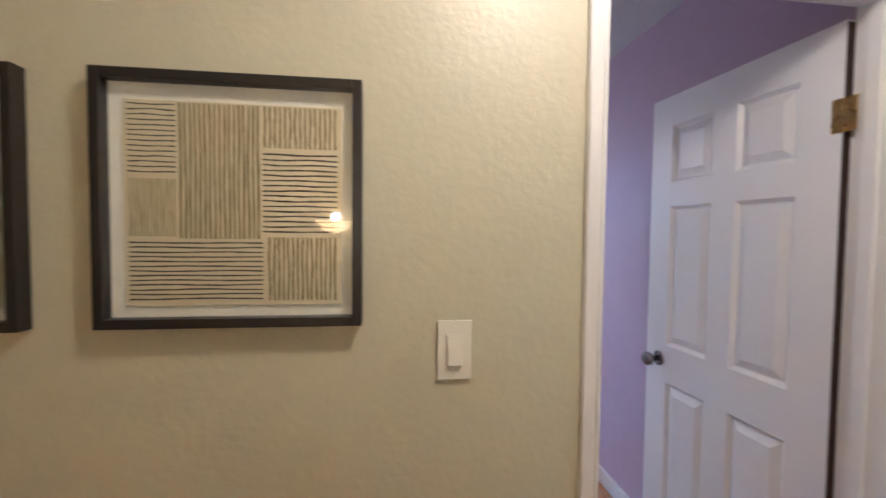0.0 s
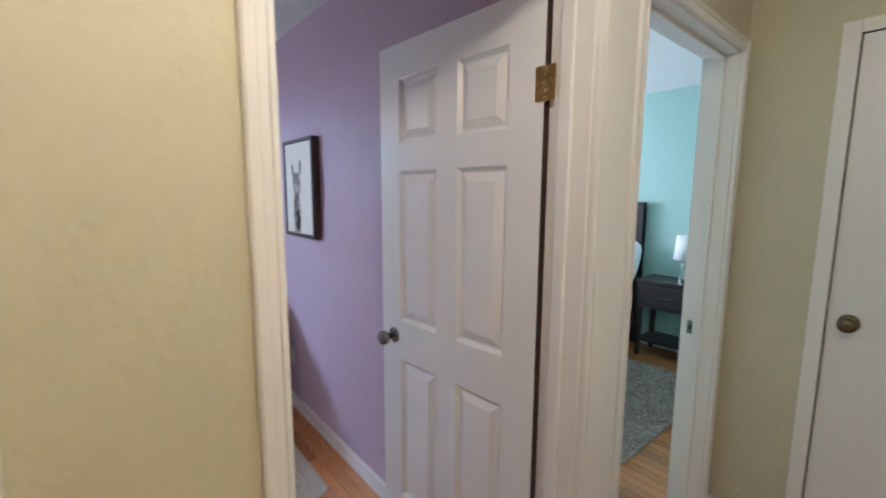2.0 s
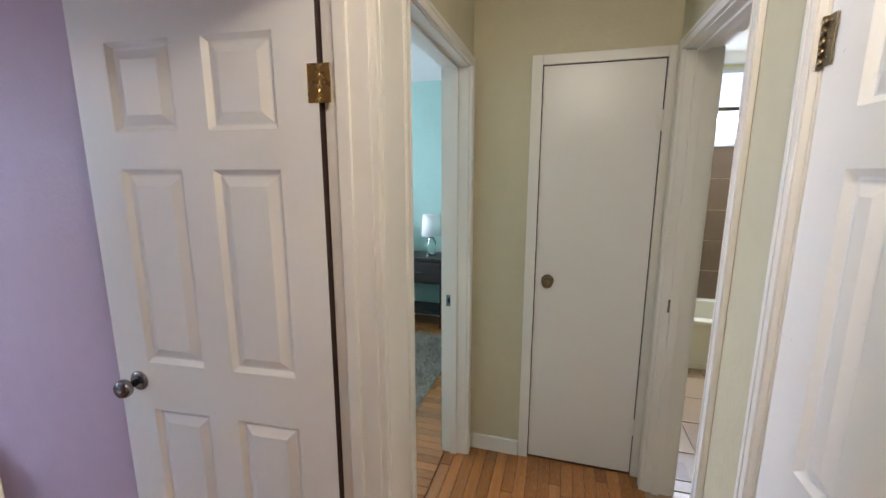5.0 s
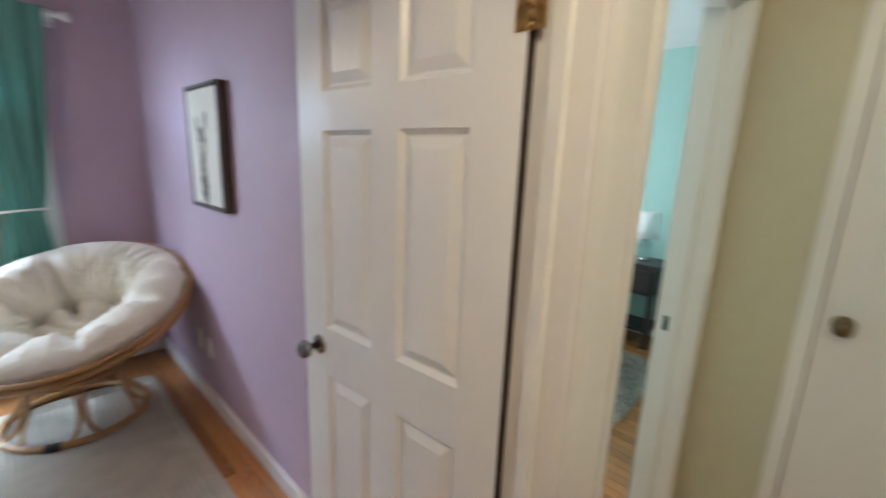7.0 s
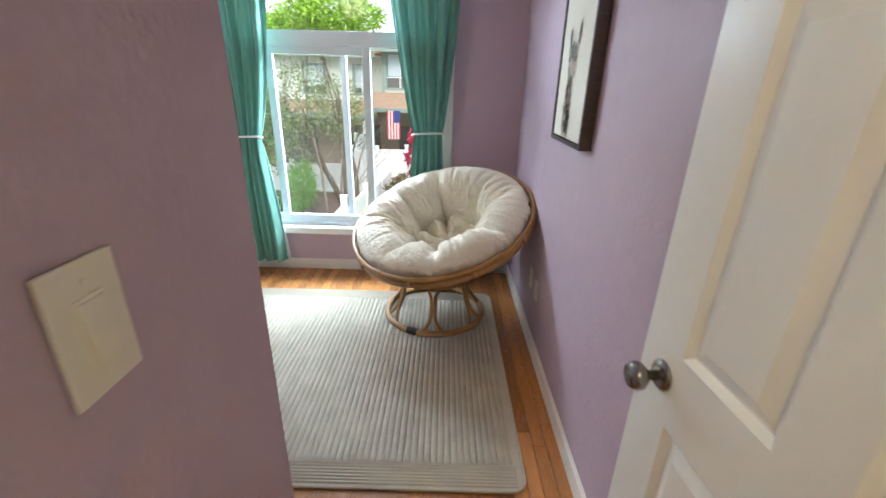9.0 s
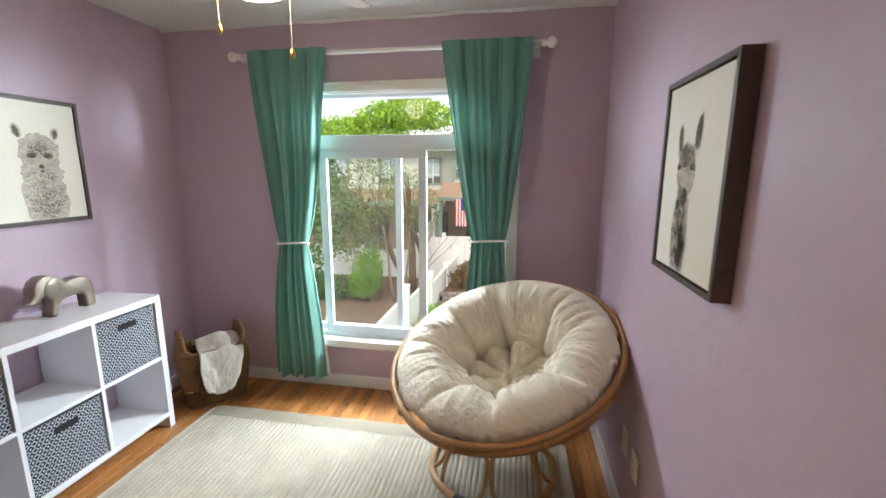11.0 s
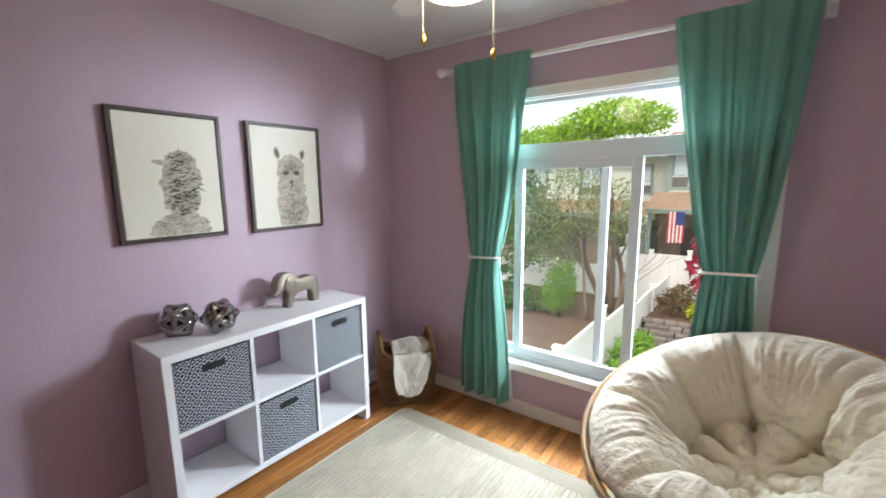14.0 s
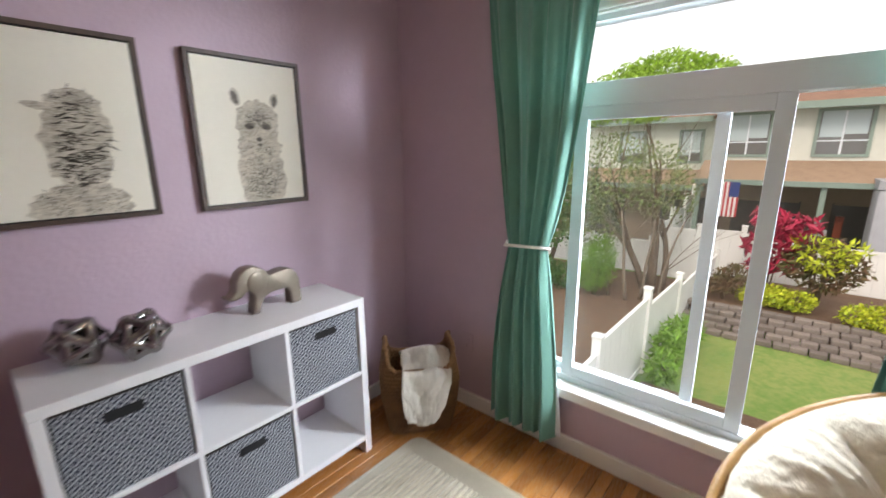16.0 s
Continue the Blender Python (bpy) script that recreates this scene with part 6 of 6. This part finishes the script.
part("door", boxes((0.1, -0.03, 0.1, 0.85, 0.0, 2.2), (0.88, -0.03, 0.1, 1.65, 0.0, 2.2), bevel=0.01), M_SHED, shed)

# far hills, with the haze of distance put into their colour
M_HILL = material("haze_tinted_hill", (0.20, 0.27, 0.26), 1.0, second=(0.26, 0.33, 0.34), scale=0.02, fine=0.2, mix=0.8, bump=0.0)


def hill(u, v):
    x = -500 + 1000 * u
    top = 26 + 12 * noise.noise(Vector((x * 0.008, 2.0, 0))) + 6 * noise.noise(Vector((x * 0.03, 5.0, 0)))
    return (x, 420 + 120 * v, GZ + top * math.sin(math.pi * v * 0.5))


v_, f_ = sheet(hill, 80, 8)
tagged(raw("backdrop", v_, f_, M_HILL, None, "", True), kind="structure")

# ---- floorboards and tiles, last ----


def floorboards(floor, x0, x1, y0, y1, along, seed, keep=None):
    """Strip oak boards; each board is an object under its floor, sharing a few meshes."""
    rnd = random.Random(seed)
    wd, lengths, shared = 0.0572, (0.45, 0.7, 0.95, 1.25), {}
    mat = M_OAK if along == "y" else M_OAK_X
    a0, a1, b0, b1 = (x0, x1, y0, y1) if along == "y" else (y0, y1, x0, x1)
    n = int((a1 - a0) / wd) + 1
    rest_v, rest_f = [], []
    for i in range(n):
        b = b0 - rnd.uniform(0, 0.6)
        while b < b1:
            ln = rnd.choice(lengths)
            lo, hi = max(b, b0), min(b + ln, b1)
            b += ln
            if hi - lo < 0.03:
                continue
            c, w = a0 + i * wd, min(wd, a1 - (a0 + i * wd))
            if w < 0.008:
                continue
            key = (round(hi - lo, 3), round(w, 3))
            mid = ((c, lo) if along == "y" else (lo, c))
            g, e = 0.0007, 0.0012
            if keep and not keep(*mid):
                k = len(rest_v)
                q = [(c + g, lo + g), (c + w - g, lo + g), (c + w - g, hi - g), (c + g, hi - g)]
                q = q if along == "y" else [(v, u) for u, v in q][::-1]
                rest_v += [(u, v, -0.0005) for u, v in q]
                rest_f.append((k, k + 1, k + 2, k + 3))
                continue
            if key not in shared:
                bm = bmesh.new()
                l_, r_ = (w - 2 * g, hi - lo - 2 * g) if along == "y" else (hi - lo - 2 * g, w - 2 * g)
                base = [bm.verts.new((u, v, -0.011)) for u, v in ((g, g), (l_, g), (l_, r_), (g, r_))]
                mids = [bm.verts.new((u, v, -e)) for u, v in ((g, g), (l_, g), (l_, r_), (g, r_))]
                tops = [bm.verts.new((u, v, 0.0)) for u, v in ((g + e, g + e), (l_ - e, g + e), (l_ - e, r_ - e), (g + e, r_ - e))]
                for s0, s1 in ((base, mids), (mids, tops)):
                    for k in range(4):
                        bm.faces.new((s0[k], s0[(k + 1) % 4], s1[(k + 1) % 4], s1[k]))
                bm.faces.new(tops)
                first_ = part("floorboard", bm, mat, floor)
                shared[key] = first_.data
                ob = first_
            else:
                ob = new("floorboard", shared[key])
                ob.parent = floor
            ob.location = (*mid, 0)
    if rest_f:
        tagged(raw("floorboards", rest_v, rest_f, mat, floor), kind="stuff")


floorboards(bpy.data.objects["floor_room"], -1.53, 1.34, 1.285, 4.40, "y", 1, keep=lambda x, y: x > 1.08 or y > 3.2 or x < -1.0)
floorboards(bpy.data.objects["floor_hall"], 0.65, 2.47, 0.25, 1.285, "x", 2)
floorboards(bpy.data.objects["floor_hall"], -2.2, 0.65, -1.12, 1.165, "x", 4, keep=lambda x, y: False)
floorboards(bpy.data.objects["floor_bedroom"], 1.46, 4.5, 1.285, 4.8, "y", 3, keep=lambda x, y: y < 2.6)

tile_mesh = {}
fb = bpy.data.objects["floor_bath"]
for i in range(11):
    for j in range(5):
        x, y = 0.76 + 0.33 * i, -1.39 + 0.33 * j
        if x > 3.9 or y > -0.2 + 0.2:
            continue
        accent = (i + j) % 3 == 0
        for nm, x0, y0, s_, mt in (("tile", x, y, 0.322, M_TILE),):
            if nm not in tile_mesh:
                tile_mesh[nm] = part(nm, boxes((0, 0, -0.012, s_, min(s_, 0.322), 0.0), bevel=0.002), mt, fb)
                ob = tile_mesh[nm]
            else:
                ob = new(nm, tile_mesh[nm].data)
                ob.parent = fb
            ob.location = (x0, y0, 0)
        if accent:
            if "accent" not in tile_mesh:
                tile_mesh["accent"] = part("accent_tile", boxes((0, 0, -0.01, 0.15, 0.15, 0.002), bevel=0.002), M_TILE_DARK, fb)
                ob = tile_mesh["accent"]
            else:
                ob = new("accent_tile", tile_mesh["accent"].data)
                ob.parent = fb
            ob.location = (x + 0.08, y + 0.08, 0.002)
wb = bpy.data.objects["wall_bath_east"]
wt = None
for i in range(5):
    for j in range(5):
        if wt is None:
            wt = part("wall_tile", boxes((-0.008, 0, 0, 0.0, 0.286, 0.274), bevel=0.002), M_TILE_WALL, wb)
            ob = wt
        else:
            ob = new("wall_tile", wt.data)
            ob.parent = wb
        ob.location = (4.6, -1.395 + 0.29 * i, 0.385 + 0.278 * j)
tagged(part("trim_tile", boxes((4.587, -1.4, 1.776, 4.6, 0.14, 1.80), bevel=0.003), M_TILE_WALL), kind="structure")
